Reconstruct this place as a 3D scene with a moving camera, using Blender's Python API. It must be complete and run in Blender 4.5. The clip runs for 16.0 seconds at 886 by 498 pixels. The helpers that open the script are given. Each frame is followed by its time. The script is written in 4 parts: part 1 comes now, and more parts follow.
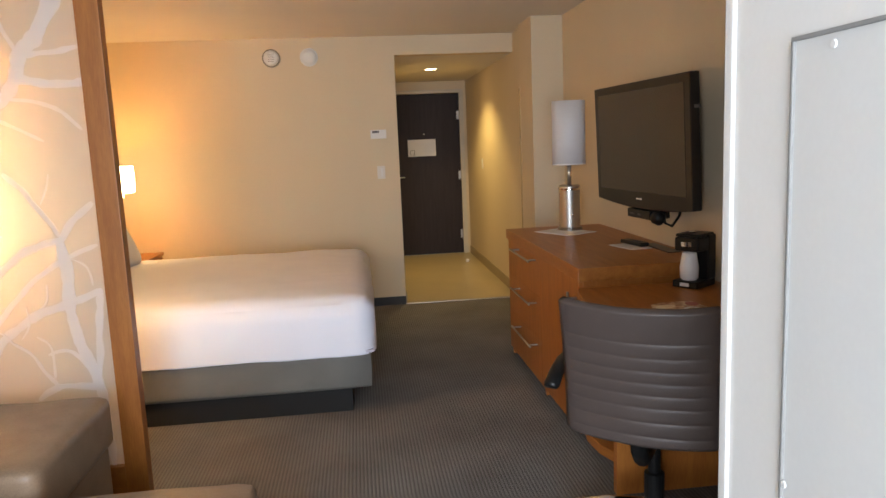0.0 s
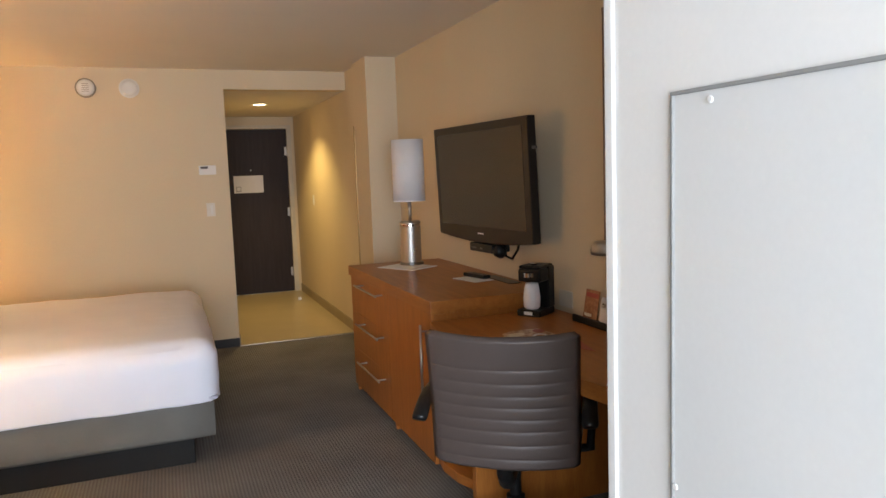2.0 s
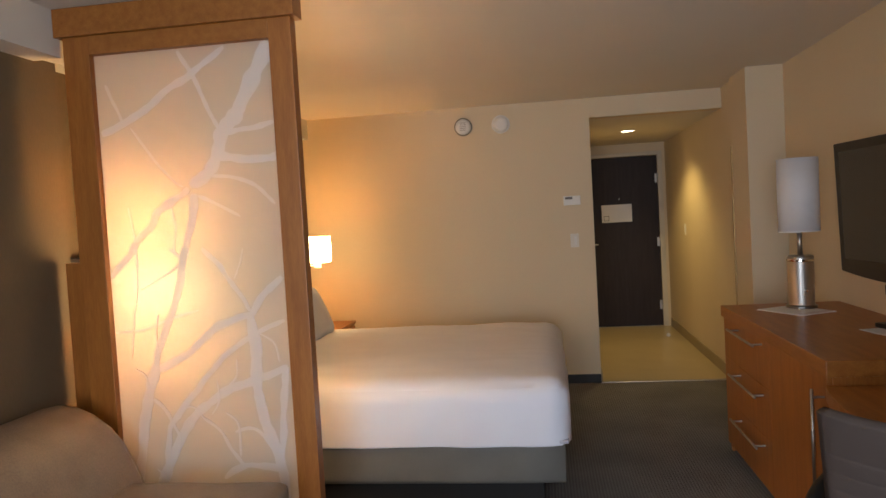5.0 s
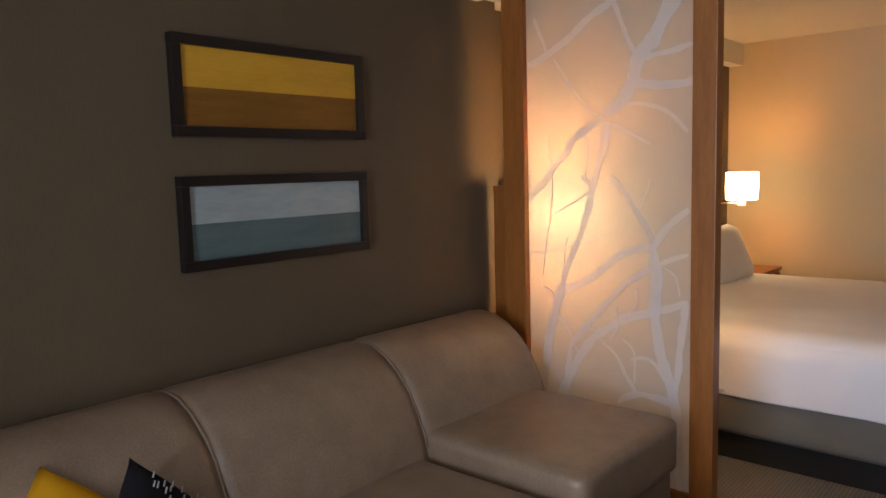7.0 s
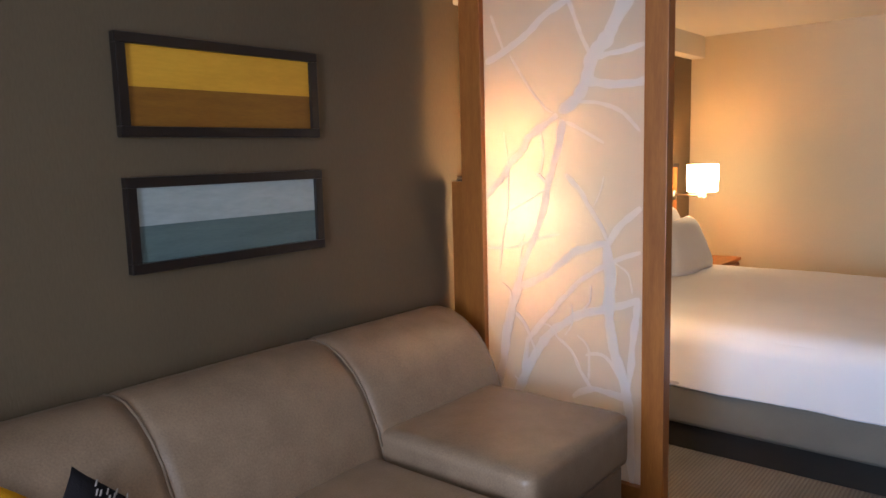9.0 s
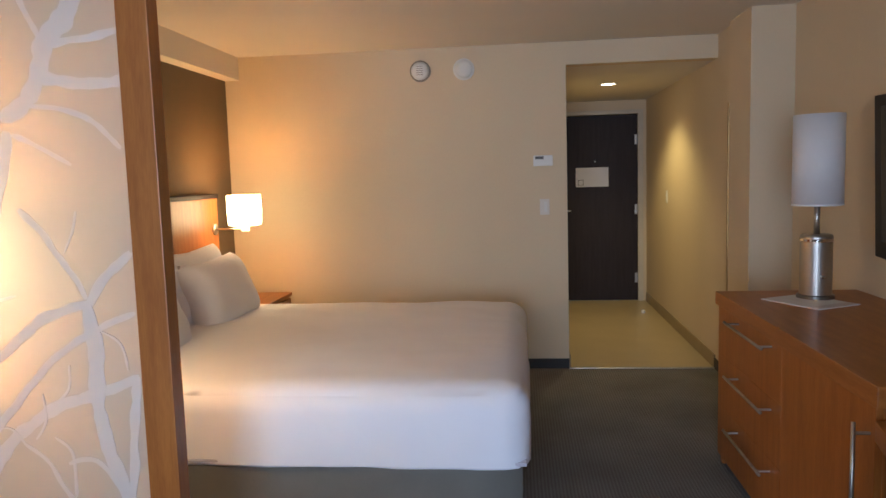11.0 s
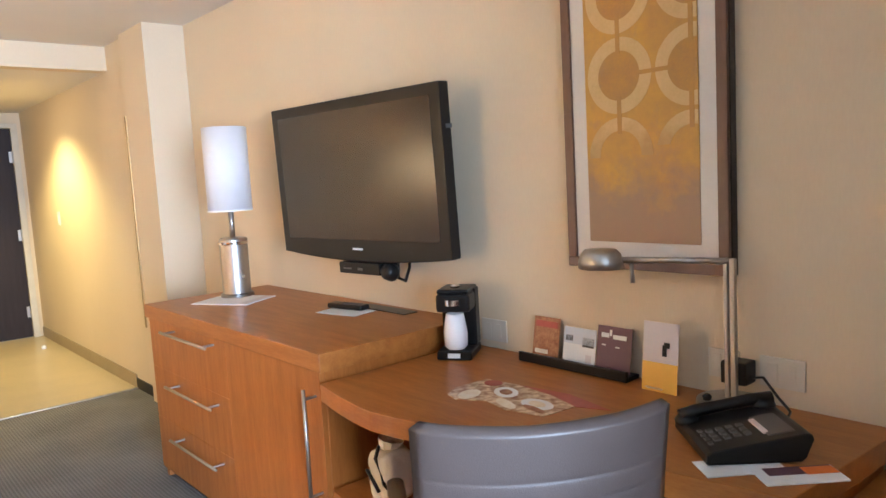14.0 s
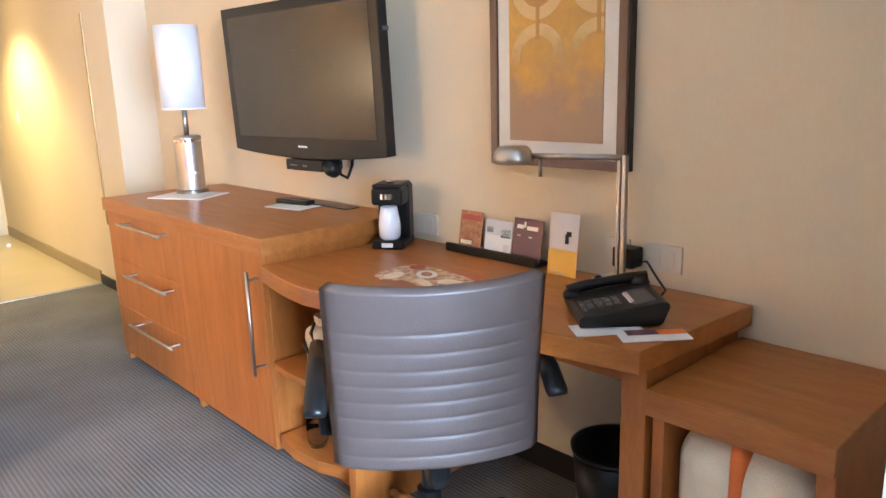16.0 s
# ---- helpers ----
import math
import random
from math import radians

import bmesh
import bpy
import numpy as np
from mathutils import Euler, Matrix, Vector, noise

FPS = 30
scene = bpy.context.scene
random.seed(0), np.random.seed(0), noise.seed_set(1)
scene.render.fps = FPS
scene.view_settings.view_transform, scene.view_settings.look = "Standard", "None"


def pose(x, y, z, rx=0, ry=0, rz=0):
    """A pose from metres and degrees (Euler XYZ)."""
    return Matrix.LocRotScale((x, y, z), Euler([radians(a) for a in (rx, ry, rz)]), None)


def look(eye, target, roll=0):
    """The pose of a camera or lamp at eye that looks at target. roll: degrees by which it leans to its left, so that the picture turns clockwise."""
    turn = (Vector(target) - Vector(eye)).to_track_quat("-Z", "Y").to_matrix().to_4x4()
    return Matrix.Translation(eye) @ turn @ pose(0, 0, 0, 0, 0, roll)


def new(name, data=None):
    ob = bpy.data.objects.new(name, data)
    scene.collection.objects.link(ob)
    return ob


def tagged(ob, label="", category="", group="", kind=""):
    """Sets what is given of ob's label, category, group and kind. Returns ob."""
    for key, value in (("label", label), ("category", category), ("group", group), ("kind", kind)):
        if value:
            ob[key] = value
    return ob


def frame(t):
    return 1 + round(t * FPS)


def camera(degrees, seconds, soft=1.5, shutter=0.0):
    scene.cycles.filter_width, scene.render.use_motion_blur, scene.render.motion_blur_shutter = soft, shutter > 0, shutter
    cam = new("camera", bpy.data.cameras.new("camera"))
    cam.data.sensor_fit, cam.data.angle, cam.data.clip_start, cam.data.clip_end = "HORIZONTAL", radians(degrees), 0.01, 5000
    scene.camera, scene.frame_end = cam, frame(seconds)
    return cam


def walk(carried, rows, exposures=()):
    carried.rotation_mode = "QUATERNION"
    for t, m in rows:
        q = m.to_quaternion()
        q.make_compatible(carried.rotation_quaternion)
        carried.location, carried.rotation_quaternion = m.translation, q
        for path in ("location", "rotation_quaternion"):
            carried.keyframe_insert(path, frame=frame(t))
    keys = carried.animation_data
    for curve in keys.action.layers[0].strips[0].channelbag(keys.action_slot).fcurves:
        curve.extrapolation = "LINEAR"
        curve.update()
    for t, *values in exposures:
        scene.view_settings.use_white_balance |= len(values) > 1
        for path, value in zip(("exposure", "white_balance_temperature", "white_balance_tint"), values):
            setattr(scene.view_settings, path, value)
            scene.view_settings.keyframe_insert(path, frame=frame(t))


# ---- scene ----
cam = camera(63.6, 16.0)
PATH = [
    (0, (0.527, -6.435, 1.448), (0.752, -4.469, 1.155), -2.4),
    (0.5, (0.447, -6.447, 1.46), (0.816, -4.501, 1.186), -3.6),
    (1, (0.406, -6.441, 1.461), (0.955, -4.533, 1.221), -2.8),
    (1.5, (0.384, -6.43, 1.459), (1.076, -4.566, 1.244), -2.1),
    (2, (0.374, -6.427, 1.457), (1.09, -4.571, 1.245), -2.0),
    (2.5, (0.403, -6.418, 1.461), (1.047, -4.535, 1.26), -3.0),
    (3, (0.505, -6.41, 1.468), (0.903, -4.458, 1.291), -2.7),
    (3.2, (0.538, -6.411, 1.469), (0.923, -4.456, 1.302), -2.8),
    (5.3, (0.497, -6.057, 1.465), (0.105, -4.097, 1.38), -2.6),
    (5.5, (0.499, -6.035, 1.459), (0.048, -4.09, 1.34), -2.1),
    (6, (0.504, -6.019, 1.44), (-0.21, -4.156, 1.299), -1.3),
    (6.5, (0.544, -6.014, 1.43), (-0.521, -4.329, 1.266), -1.5),
    (7, (0.56, -6.037, 1.438), (-0.765, -4.555, 1.222), -1.6),
    (7.5, (0.576, -6.042, 1.453), (-0.889, -4.708, 1.18), -2.1),
    (8, (0.588, -6.049, 1.469), (-0.941, -4.791, 1.191), -1.4),
    (8.5, (0.593, -6.055, 1.475), (-0.928, -4.782, 1.224), -1.6),
    (9, (0.617, -5.99, 1.487), (-0.651, -4.465, 1.228), -1.5),
    (9.5, (0.607, -5.859, 1.46), (-0.301, -4.095, 1.212), -0.9),
    (9.7, (0.577, -5.78, 1.455), (-0.216, -3.96, 1.215), -1.2),
    (11.8, (0.513, -5.144, 1.458), (0.895, -3.191, 1.254), -0.7),
    (12, (0.482, -5.13, 1.448), (1.066, -3.226, 1.256), -0.6),
    (12.5, (0.418, -5.115, 1.438), (1.344, -3.357, 1.213), -2.5),
    (13, (0.377, -5.115, 1.436), (1.58, -3.536, 1.197), -2.5),
    (13.5, (0.357, -5.141, 1.424), (1.664, -3.647, 1.18), -4.0),
    (14, (0.363, -5.243, 1.397), (1.667, -3.741, 1.19), -3.2),
    (14.5, (0.355, -5.389, 1.367), (1.679, -3.915, 1.092), -0.3),
    (15, (0.338, -5.472, 1.353), (1.619, -3.974, 1.017), -0.8),
    (15.5, (0.32, -5.497, 1.341), (1.62, -4.025, 0.961), -1.4),
    (16, (0.332, -5.502, 1.347), (1.655, -4.068, 0.906), -1.7),
]
walk(cam, [(t, look(eye, target, roll)) for t, eye, target, roll in PATH],
     [(0, 0.36, 6750, 14), (3.2, 0.45, 6700, 14), (5.3, -0.33, 6750, 15), (6.0, -0.55, 6700, 15), (6.5, -0.75, 6450, 15), (7.0, -0.55, 6350, 17), (7.5, -0.1, 6350, 18),
      (8.5, 0.15, 6350, 18), (9.5, -0.24, 5300, 14), (9.7, -0.24, 5400, 14), (11.8, 0.35, 5700, 12), (12.5, 0.95, 5500, 11), (13.5, 1.55, 5450, 10), (14.5, 2.1, 5300, 11), (16, 2.22, 5300, 11)])

# ---- world and large lights ----
world = bpy.data.worlds.new("sky")
scene.world = world
world.use_nodes = True
wn = world.node_tree.nodes
sky = wn.new("ShaderNodeTexSky")
sky.sky_type = "NISHITA"
sky.sun_disc = False
sky.sun_elevation = radians(40)
sky.sun_rotation = radians(20)
world.node_tree.links.new(sky.outputs[0], wn["Background"].inputs[0])
wn["Background"].inputs[1].default_value = 0.1


def lamp(name, kind, m, energy, color, **kw):
    data = bpy.data.lights.new(name, kind)
    data.energy, data.color = energy, color
    for key, value in kw.items():
        if key == "size":
            data.size = value
        elif key == "size_y":
            data.shape = "RECTANGLE"
            data.size_y = value
        elif key == "soft":
            data.shadow_soft_size = value
        elif key == "cone":
            data.spot_size = radians(value)
            data.spot_blend = 0.6
    ob = new(name, data)
    ob.matrix_basis = m
    return ob


WARM = (1.0, 0.62, 0.23)
WX0, WX1, WY, WZ0, WZ1 = -1.2, 1.0, -8.6, 0.35, 2.25
lamp("window_daylight", "AREA", look(((WX0 + WX1) / 2, WY + 0.02, 1.3), (0.1, 0, 0.9)), 215, (0.76, 0.87, 1.0), size=2.2, size_y=1.9)
lamp("bedside_bulb_far", "POINT", pose(-1.35, -0.50, 1.265), 9, WARM, soft=0.05)
lamp("bedside_bulb_near", "POINT", pose(-1.10, -3.11, 1.25), 9, WARM, soft=0.05)
lamp("hall_downlight_bulb", "SPOT", pose(1.36, 1.28, 2.19), 46, (1.0, 0.75, 0.27), soft=0.04, cone=130)


# ---- materials ----
def mat(name, base, base2=None, rough=0.5, metal=0.0, scale=6.0, fine=120.0, bump=0.05, stretch=(1, 1, 1), trans=0.0, coat=0.0, spec=0.5, fine_mix=0.35):
    m = bpy.data.materials.new(name)
    m.use_nodes = True
    nt = m.node_tree
    n, l = nt.nodes, nt.links
    p = n["Principled BSDF"]
    p.inputs["Roughness"].default_value = rough
    p.inputs["Metallic"].default_value = metal
    p.inputs["Transmission Weight"].default_value = trans
    p.inputs["Coat Weight"].default_value = coat
    p.inputs["Specular IOR Level"].default_value = spec
    base2 = base2 or tuple(c * 0.85 for c in base)
    tc = n.new("ShaderNodeTexCoord")
    mp = n.new("ShaderNodeMapping")
    mp.inputs["Scale"].default_value = stretch
    l.new(tc.outputs["Object"], mp.inputs["Vector"])
    big = n.new("ShaderNodeTexNoise")
    big.inputs["Scale"].default_value = scale
    big.inputs["Detail"].default_value = 5
    small = n.new("ShaderNodeTexNoise")
    small.inputs["Scale"].default_value = fine
    small.inputs["Detail"].default_value = 3
    l.new(mp.outputs[0], big.inputs["Vector"])
    l.new(mp.outputs[0], small.inputs["Vector"])
    add = n.new("ShaderNodeMix")
    add.inputs[0].default_value = fine_mix
    l.new(big.outputs[0], add.inputs[2])
    l.new(small.outputs[0], add.inputs[3])
    ramp = n.new("ShaderNodeValToRGB")
    ramp.color_ramp.elements[0].position, ramp.color_ramp.elements[1].position = 0.35, 0.65
    ramp.color_ramp.elements[0].color = (*base2, 1)
    ramp.color_ramp.elements[1].color = (*base, 1)
    l.new(add.outputs[0], ramp.inputs[0])
    l.new(ramp.outputs[0], p.inputs["Base Color"])
    if bump:
        b = n.new("ShaderNodeBump")
        b.inputs["Strength"].default_value = bump
        b.inputs["Distance"].default_value = 0.004
        l.new(small.outputs[0], b.inputs["Height"])
        l.new(b.outputs[0], p.inputs["Normal"])
    return m


def plain(name, base, rough=0.5, metal=0.0):
    return mat(name, base, tuple(c * 0.93 for c in base), rough, metal, bump=0.0)


def translucent(name, base, glow, rough=0.6, grain=30.0):
    """Diffuse sheet that lets part of the light through."""
    m = mat(name, base, tuple(c * 0.94 for c in base), rough, scale=3, fine=grain, bump=0.02)
    nt = m.node_tree
    n, l = nt.nodes, nt.links
    tr = n.new("ShaderNodeBsdfTranslucent")
    tr.inputs[0].default_value = (*base, 1)
    mix = n.new("ShaderNodeMixShader")
    mix.inputs[0].default_value = glow
    l.new(n["Principled BSDF"].outputs[0], mix.inputs[1])
    l.new(tr.outputs[0], mix.inputs[2])
    l.new(mix.outputs[0], n["Material Output"].inputs[0])
    return m


def glowing(name, color, strength):
    m = bpy.data.materials.new(name)
    m.use_nodes = True
    p = m.node_tree.nodes["Principled BSDF"]
    p.inputs["Base Color"].default_value = (*color, 1)
    p.inputs["Emission Color"].default_value = (*color, 1)
    p.inputs["Emission Strength"].default_value = strength
    return m


def carpet_material():
    m = mat("carpet_pile", (0.205, 0.202, 0.196), (0.145, 0.142, 0.138), 0.95, scale=2.5, fine=260, bump=0.5, spec=0.1)
    nt = m.node_tree
    n, l = nt.nodes, nt.links
    p = n["Principled BSDF"]
    tc = n.new("ShaderNodeTexCoord")
    wave = n.new("ShaderNodeTexWave")
    wave.wave_type, wave.bands_direction = "BANDS", "X"
    wave.inputs["Scale"].default_value = 19.0
    wave.inputs["Distortion"].default_value = 1.1
    wave.inputs["Detail"].default_value = 2
    wave.inputs["Detail Scale"].default_value = 30
    l.new(tc.outputs["Object"], wave.inputs["Vector"])
    old = p.inputs["Base Color"].links[0].from_socket
    mix = n.new("ShaderNodeMix")
    mix.data_type, mix.blend_type = "RGBA", "MULTIPLY"
    mix.inputs[0].default_value = 1.0
    tone = n.new("ShaderNodeValToRGB")
    tone.color_ramp.elements[0].position = 0.2
    tone.color_ramp.elements[1].position = 0.75
    tone.color_ramp.elements[0].color = (0.87, 0.86, 0.85, 1)
    tone.color_ramp.elements[1].color = (1.12, 1.12, 1.12, 1)
    l.new(wave.outputs["Color"], tone.inputs[0])
    l.new(old, mix.inputs[6])
    l.new(tone.outputs[0], mix.inputs[7])
    l.new(mix.outputs[2], p.inputs["Base Color"])
    bump = n.new("ShaderNodeBump")
    bump.inputs["Strength"].default_value = 0.6
    bump.inputs["Distance"].default_value = 0.004
    l.new(wave.outputs["Fac"], bump.inputs["Height"])
    l.new(p.inputs["Normal"].links[0].from_socket, bump.inputs["Normal"])
    l.new(bump.outputs[0], p.inputs["Normal"])
    return m


WALLPAPER = mat("beige_wallcovering", (0.68, 0.57, 0.405), (0.64, 0.53, 0.37), 0.75, scale=1.2, fine=160, bump=0.12, stretch=(1, 1, 0.25), spec=0.25)
TAUPE = mat("taupe_wallcovering", (0.152, 0.112, 0.068), (0.130, 0.094, 0.057), 0.7, scale=1.2, fine=160, bump=0.15, stretch=(1, 1, 0.25), spec=0.25)
CEILING = mat("ceiling_paint", (0.72, 0.68, 0.62), (0.70, 0.66, 0.60), 0.9, scale=2, fine=200, bump=0.1, spec=0.2)
WHITE = mat("white_paint", (0.74, 0.74, 0.715), (0.71, 0.71, 0.685), 0.5, scale=2, fine=90, bump=0.05)
GREYPANEL = mat("grey_white_panel", (0.65, 0.66, 0.645), (0.62, 0.63, 0.615), 0.45, scale=2, fine=90, bump=0.04)
CARPET = carpet_material()
TILE = mat("tan_floor_tile", (0.52, 0.43, 0.27), (0.46, 0.38, 0.24), 0.32, scale=3, fine=40, bump=0.03)
BLACKBASE = plain("black_rubber_baseboard", (0.015, 0.013, 0.012), 0.5)
TANBASE = mat("tan_tile_base", (0.36, 0.28, 0.16), None, 0.4, scale=4, fine=60)
WOOD = mat("cherry_veneer", (0.40, 0.150, 0.029), (0.29, 0.096, 0.016), 0.40, scale=3.5, fine=28, bump=0.03, stretch=(9, 1.0, 9), coat=0.05)
WOODV = mat("cherry_veneer_upright", (0.42, 0.150, 0.027), (0.31, 0.098, 0.016), 0.42, scale=3.5, fine=28, bump=0.03, stretch=(9, 9, 0.9), coat=0.05)
DARKWOOD = mat("dark_espresso_wood", (0.030, 0.020, 0.020), (0.020, 0.013, 0.013), 0.5, scale=4, fine=40, bump=0.03, stretch=(9, 9, 0.8), spec=0.25)
BROWNFRAME = mat("bronze_brown_frame", (0.16, 0.09, 0.06), (0.12, 0.065, 0.045), 0.35, scale=4, fine=40, stretch=(6, 6, 1))
BLACKFRAME = mat("black_brown_frame", (0.018, 0.013, 0.011), None, 0.35, scale=4, fine=40)
STEEL = mat("brushed_steel", (0.50, 0.475, 0.44), (0.40, 0.38, 0.355), 0.38, 1.0, scale=4, fine=200, bump=0.02, stretch=(8, 8, 1))
CHROME = mat("polished_chrome", (0.8, 0.8, 0.8), (0.75, 0.75, 0.75), 0.08, 1.0, bump=0)
BLACKPLASTIC = mat("black_plastic", (0.009, 0.009, 0.009), (0.006, 0.006, 0.006), 0.34, scale=5, fine=300, bump=0.05, spec=0.3)
SCREEN = mat("dark_screen", (0.016, 0.013, 0.012), None, 0.22, bump=0, spec=0.5)
LEATHER = mat("brown_chair_leather", (0.088, 0.066, 0.058), (0.074, 0.055, 0.048), 0.40, scale=6, fine=320, bump=0.15)
SOFALEATHER = mat("taupe_sofa_leather", (0.33, 0.228, 0.150), (0.24, 0.164, 0.106), 0.36, scale=11, fine=160, bump=0.2, fine_mix=0.5)
LINEN = mat("white_cotton", (0.83, 0.85, 0.93), (0.80, 0.82, 0.91), 0.85, scale=5, fine=300, bump=0.12, spec=0.2)
BEDGREY = mat("grey_box_spring_fabric", (0.20, 0.195, 0.175), (0.17, 0.165, 0.15), 0.9, scale=6, fine=300, bump=0.3, spec=0.15)
BLACKCLOTH = mat("black_plinth_cloth", (0.012, 0.012, 0.012), None, 0.8)
SHADE = translucent("white_lampshade", (0.82, 0.82, 0.85), 0.2)
BEDSHADE = glowing("lit_cream_lampshade", (1.0, 0.68, 0.32), 15)
BRIGHTSHADE = glowing("bright_cream_lampshade", (1.0, 0.68, 0.32), 28)
RESIN = translucent("frosted_resin", (0.80, 0.77, 0.735), 0.74, 0.35, 8)
INLAY = translucent("pale_branch_inlay", (0.92, 0.91, 0.91), 0.50)
YELLOW = mat("yellow_fabric", (0.75, 0.36, 0.01), (0.66, 0.30, 0.01), 0.85, scale=10, fine=300, bump=0.3, spec=0.1)
BLACKFABRIC = mat("black_fabric", (0.016, 0.014, 0.016), None, 0.9, scale=10, fine=300, bump=0.3, spec=0.1)
PAPER = plain("white_paper", (0.78, 0.78, 0.78), 0.6)
PURPLE = mat("plum_print", (0.14, 0.065, 0.085), (0.12, 0.055, 0.075), 0.4)
ORANGE = mat("orange_print", (0.85, 0.20, 0.03), None, 0.5)
YELLOWCARD = mat("yellow_print", (0.80, 0.48, 0.07), (0.76, 0.44, 0.06), 0.45)
LILAC = mat("pale_lilac_print", (0.66, 0.60, 0.60), (0.62, 0.57, 0.58), 0.45)
SKYBLUE = mat("pale_blue_print", (0.55, 0.60, 0.68), (0.6, 0.62, 0.66), 0.45, scale=30)
BROWNPRINT = mat("food_print", (0.45, 0.22, 0.10), (0.22, 0.07, 0.03), 0.45, scale=45, fine=120)
MAGPRINT = mat("breakfast_print", (0.74, 0.58, 0.38), (0.26, 0.10, 0.04), 0.4, scale=30, fine=60)
CREAMPRINT = mat("cream_print", (0.80, 0.74, 0.62), (0.70, 0.58, 0.40), 0.4, scale=40)
REDPRINT = mat("red_print", (0.40, 0.07, 0.05), (0.30, 0.05, 0.04), 0.4, scale=40)
BLANKET = mat("cream_fleece", (0.80, 0.71, 0.56), (0.72, 0.63, 0.49), 0.95, scale=12, fine=200, bump=0.5, spec=0.1)
CERAMIC = plain("white_ceramic", (0.8, 0.8, 0.82), 0.15)
GREYKEYS = plain("grey_keys", (0.10, 0.096, 0.092), 0.5)
SOCKETCREAM = plain("cream_plastic", (0.62, 0.57, 0.48), 0.4)
MATBOARD = plain("cream_mat_board", (0.74, 0.71, 0.66), 0.8)
GOLDSKY = mat("golden_sky_print", (0.80, 0.43, 0.035), (0.68, 0.35, 0.025), 0.5, scale=2, fine=20, stretch=(1, 1, 5), bump=0)
GOLDLAND = mat("amber_field_print", (0.30, 0.13, 0.012), (0.22, 0.09, 0.01), 0.5, scale=4, fine=30, stretch=(1, 1, 8), bump=0)
BLUESKY = mat("grey_blue_sky_print", (0.46, 0.52, 0.52), (0.33, 0.39, 0.40), 0.5, scale=2, fine=20, stretch=(1, 1, 4), bump=0)
BLUESEA = mat("slate_sea_print", (0.13, 0.19, 0.19), (0.095, 0.145, 0.15), 0.5, scale=4, fine=30, stretch=(1, 1, 8), bump=0)
OCHREART = mat("ochre_abstract_print", (0.62, 0.36, 0.06), (0.48, 0.28, 0.08), 0.6, scale=7, fine=40, bump=0.0)
OCHREDISC = mat("ochre_disc_print", (0.52, 0.29, 0.06), (0.42, 0.24, 0.08), 0.6, scale=14, bump=0.0)
CREAMRING = mat("cream_ring_print", (0.68, 0.50, 0.24), (0.60, 0.43, 0.18), 0.6, scale=10, bump=0.0)


def wash_over(m, color, z_low, z_high):
    """A blotchy watercolour wash printed over m, dense at z_low and gone by z_high, with a few stray stains above."""
    nt = m.node_tree
    n, l = nt.nodes, nt.links
    p = n["Principled BSDF"]
    old = p.inputs["Base Color"].links[0].from_socket
    tc = n.new("ShaderNodeTexCoord")
    sep = n.new("ShaderNodeSeparateXYZ")
    l.new(tc.outputs["Object"], sep.inputs[0])
    span = n.new("ShaderNodeMapRange")
    span.inputs[1].default_value, span.inputs[2].default_value = z_low, z_high
    span.inputs[3].default_value, span.inputs[4].default_value = 0.52, -0.06
    l.new(sep.outputs[2], span.inputs[0])
    blot = n.new("ShaderNodeTexNoise")
    blot.inputs["Scale"].default_value = 9.0
    blot.inputs["Detail"].default_value = 6.0
    blot.inputs["Roughness"].default_value = 0.65
    l.new(tc.outputs["Object"], blot.inputs["Vector"])
    add = n.new("ShaderNodeMath")
    add.operation = "ADD"
    l.new(span.outputs[0], add.inputs[0])
    l.new(blot.outputs[0], add.inputs[1])
    ramp = n.new("ShaderNodeValToRGB")
    ramp.color_ramp.elements[0].position, ramp.color_ramp.elements[1].position = 0.5, 0.82
    ramp.color_ramp.elements[0].color, ramp.color_ramp.elements[1].color = (0, 0, 0, 1), (0.85, 0.85, 0.85, 1)
    l.new(add.outputs[0], ramp.inputs[0])
    mix = n.new("ShaderNodeMix")
    mix.data_type = "RGBA"
    l.new(ramp.outputs[0], mix.inputs[0])
    l.new(old, mix.inputs[6])
    mix.inputs[7].default_value = (*color, 1)
    l.new(mix.outputs[2], p.inputs["Base Color"])


wash_over(OCHREART, (0.33, 0.23, 0.17), 1.20, 1.46)
wash_over(CREAMRING, (0.46, 0.29, 0.10), 1.38, 1.52)
wash_over(OCHREDISC, (0.36, 0.25, 0.18), 1.0, 1.4)
LIGHTDISC = glowing("downlight_lens", (1.0, 0.85, 0.55), 12)


def glass_material():
    m = bpy.data.materials.new("clear_glass")
    m.use_nodes = True
    p = m.node_tree.nodes["Principled BSDF"]
    p.inputs["Transmission Weight"].default_value = 1.0
    p.inputs["Roughness"].default_value = 0.02
    p.inputs["IOR"].default_value = 1.2
    return m


GLASS = glass_material()


# ---- mesh tools ----
def finish(name, bm, material, smooth=False):
    bmesh.ops.recalc_face_normals(bm, faces=bm.faces)
    me = bpy.data.meshes.new(name)
    bm.to_mesh(me)
    bm.free()
    if material:
        me.materials.append(material)
    if smooth:
        for poly in me.polygons:
            poly.use_smooth = True
    return me


def thing(name, m, label, category, group="", kind=""):
    ob = new(name)
    ob.matrix_basis = m
    ob.empty_display_size = 0.1
    return tagged(ob, label, category, group, kind)


def part(name, bm, material, parent, label="", local=False, smooth=False):
    ob = new(name, finish(name, bm, material, smooth))
    ob.parent = parent
    if parent.parent is None and not local:
        ob.matrix_parent_inverse = parent.matrix_basis.inverted()
    return tagged(ob, label)


def solo(name, bm, material, label, category="", group="", kind="", smooth=False):
    return tagged(new(name, finish(name, bm, material, smooth)), label, category, group, kind)


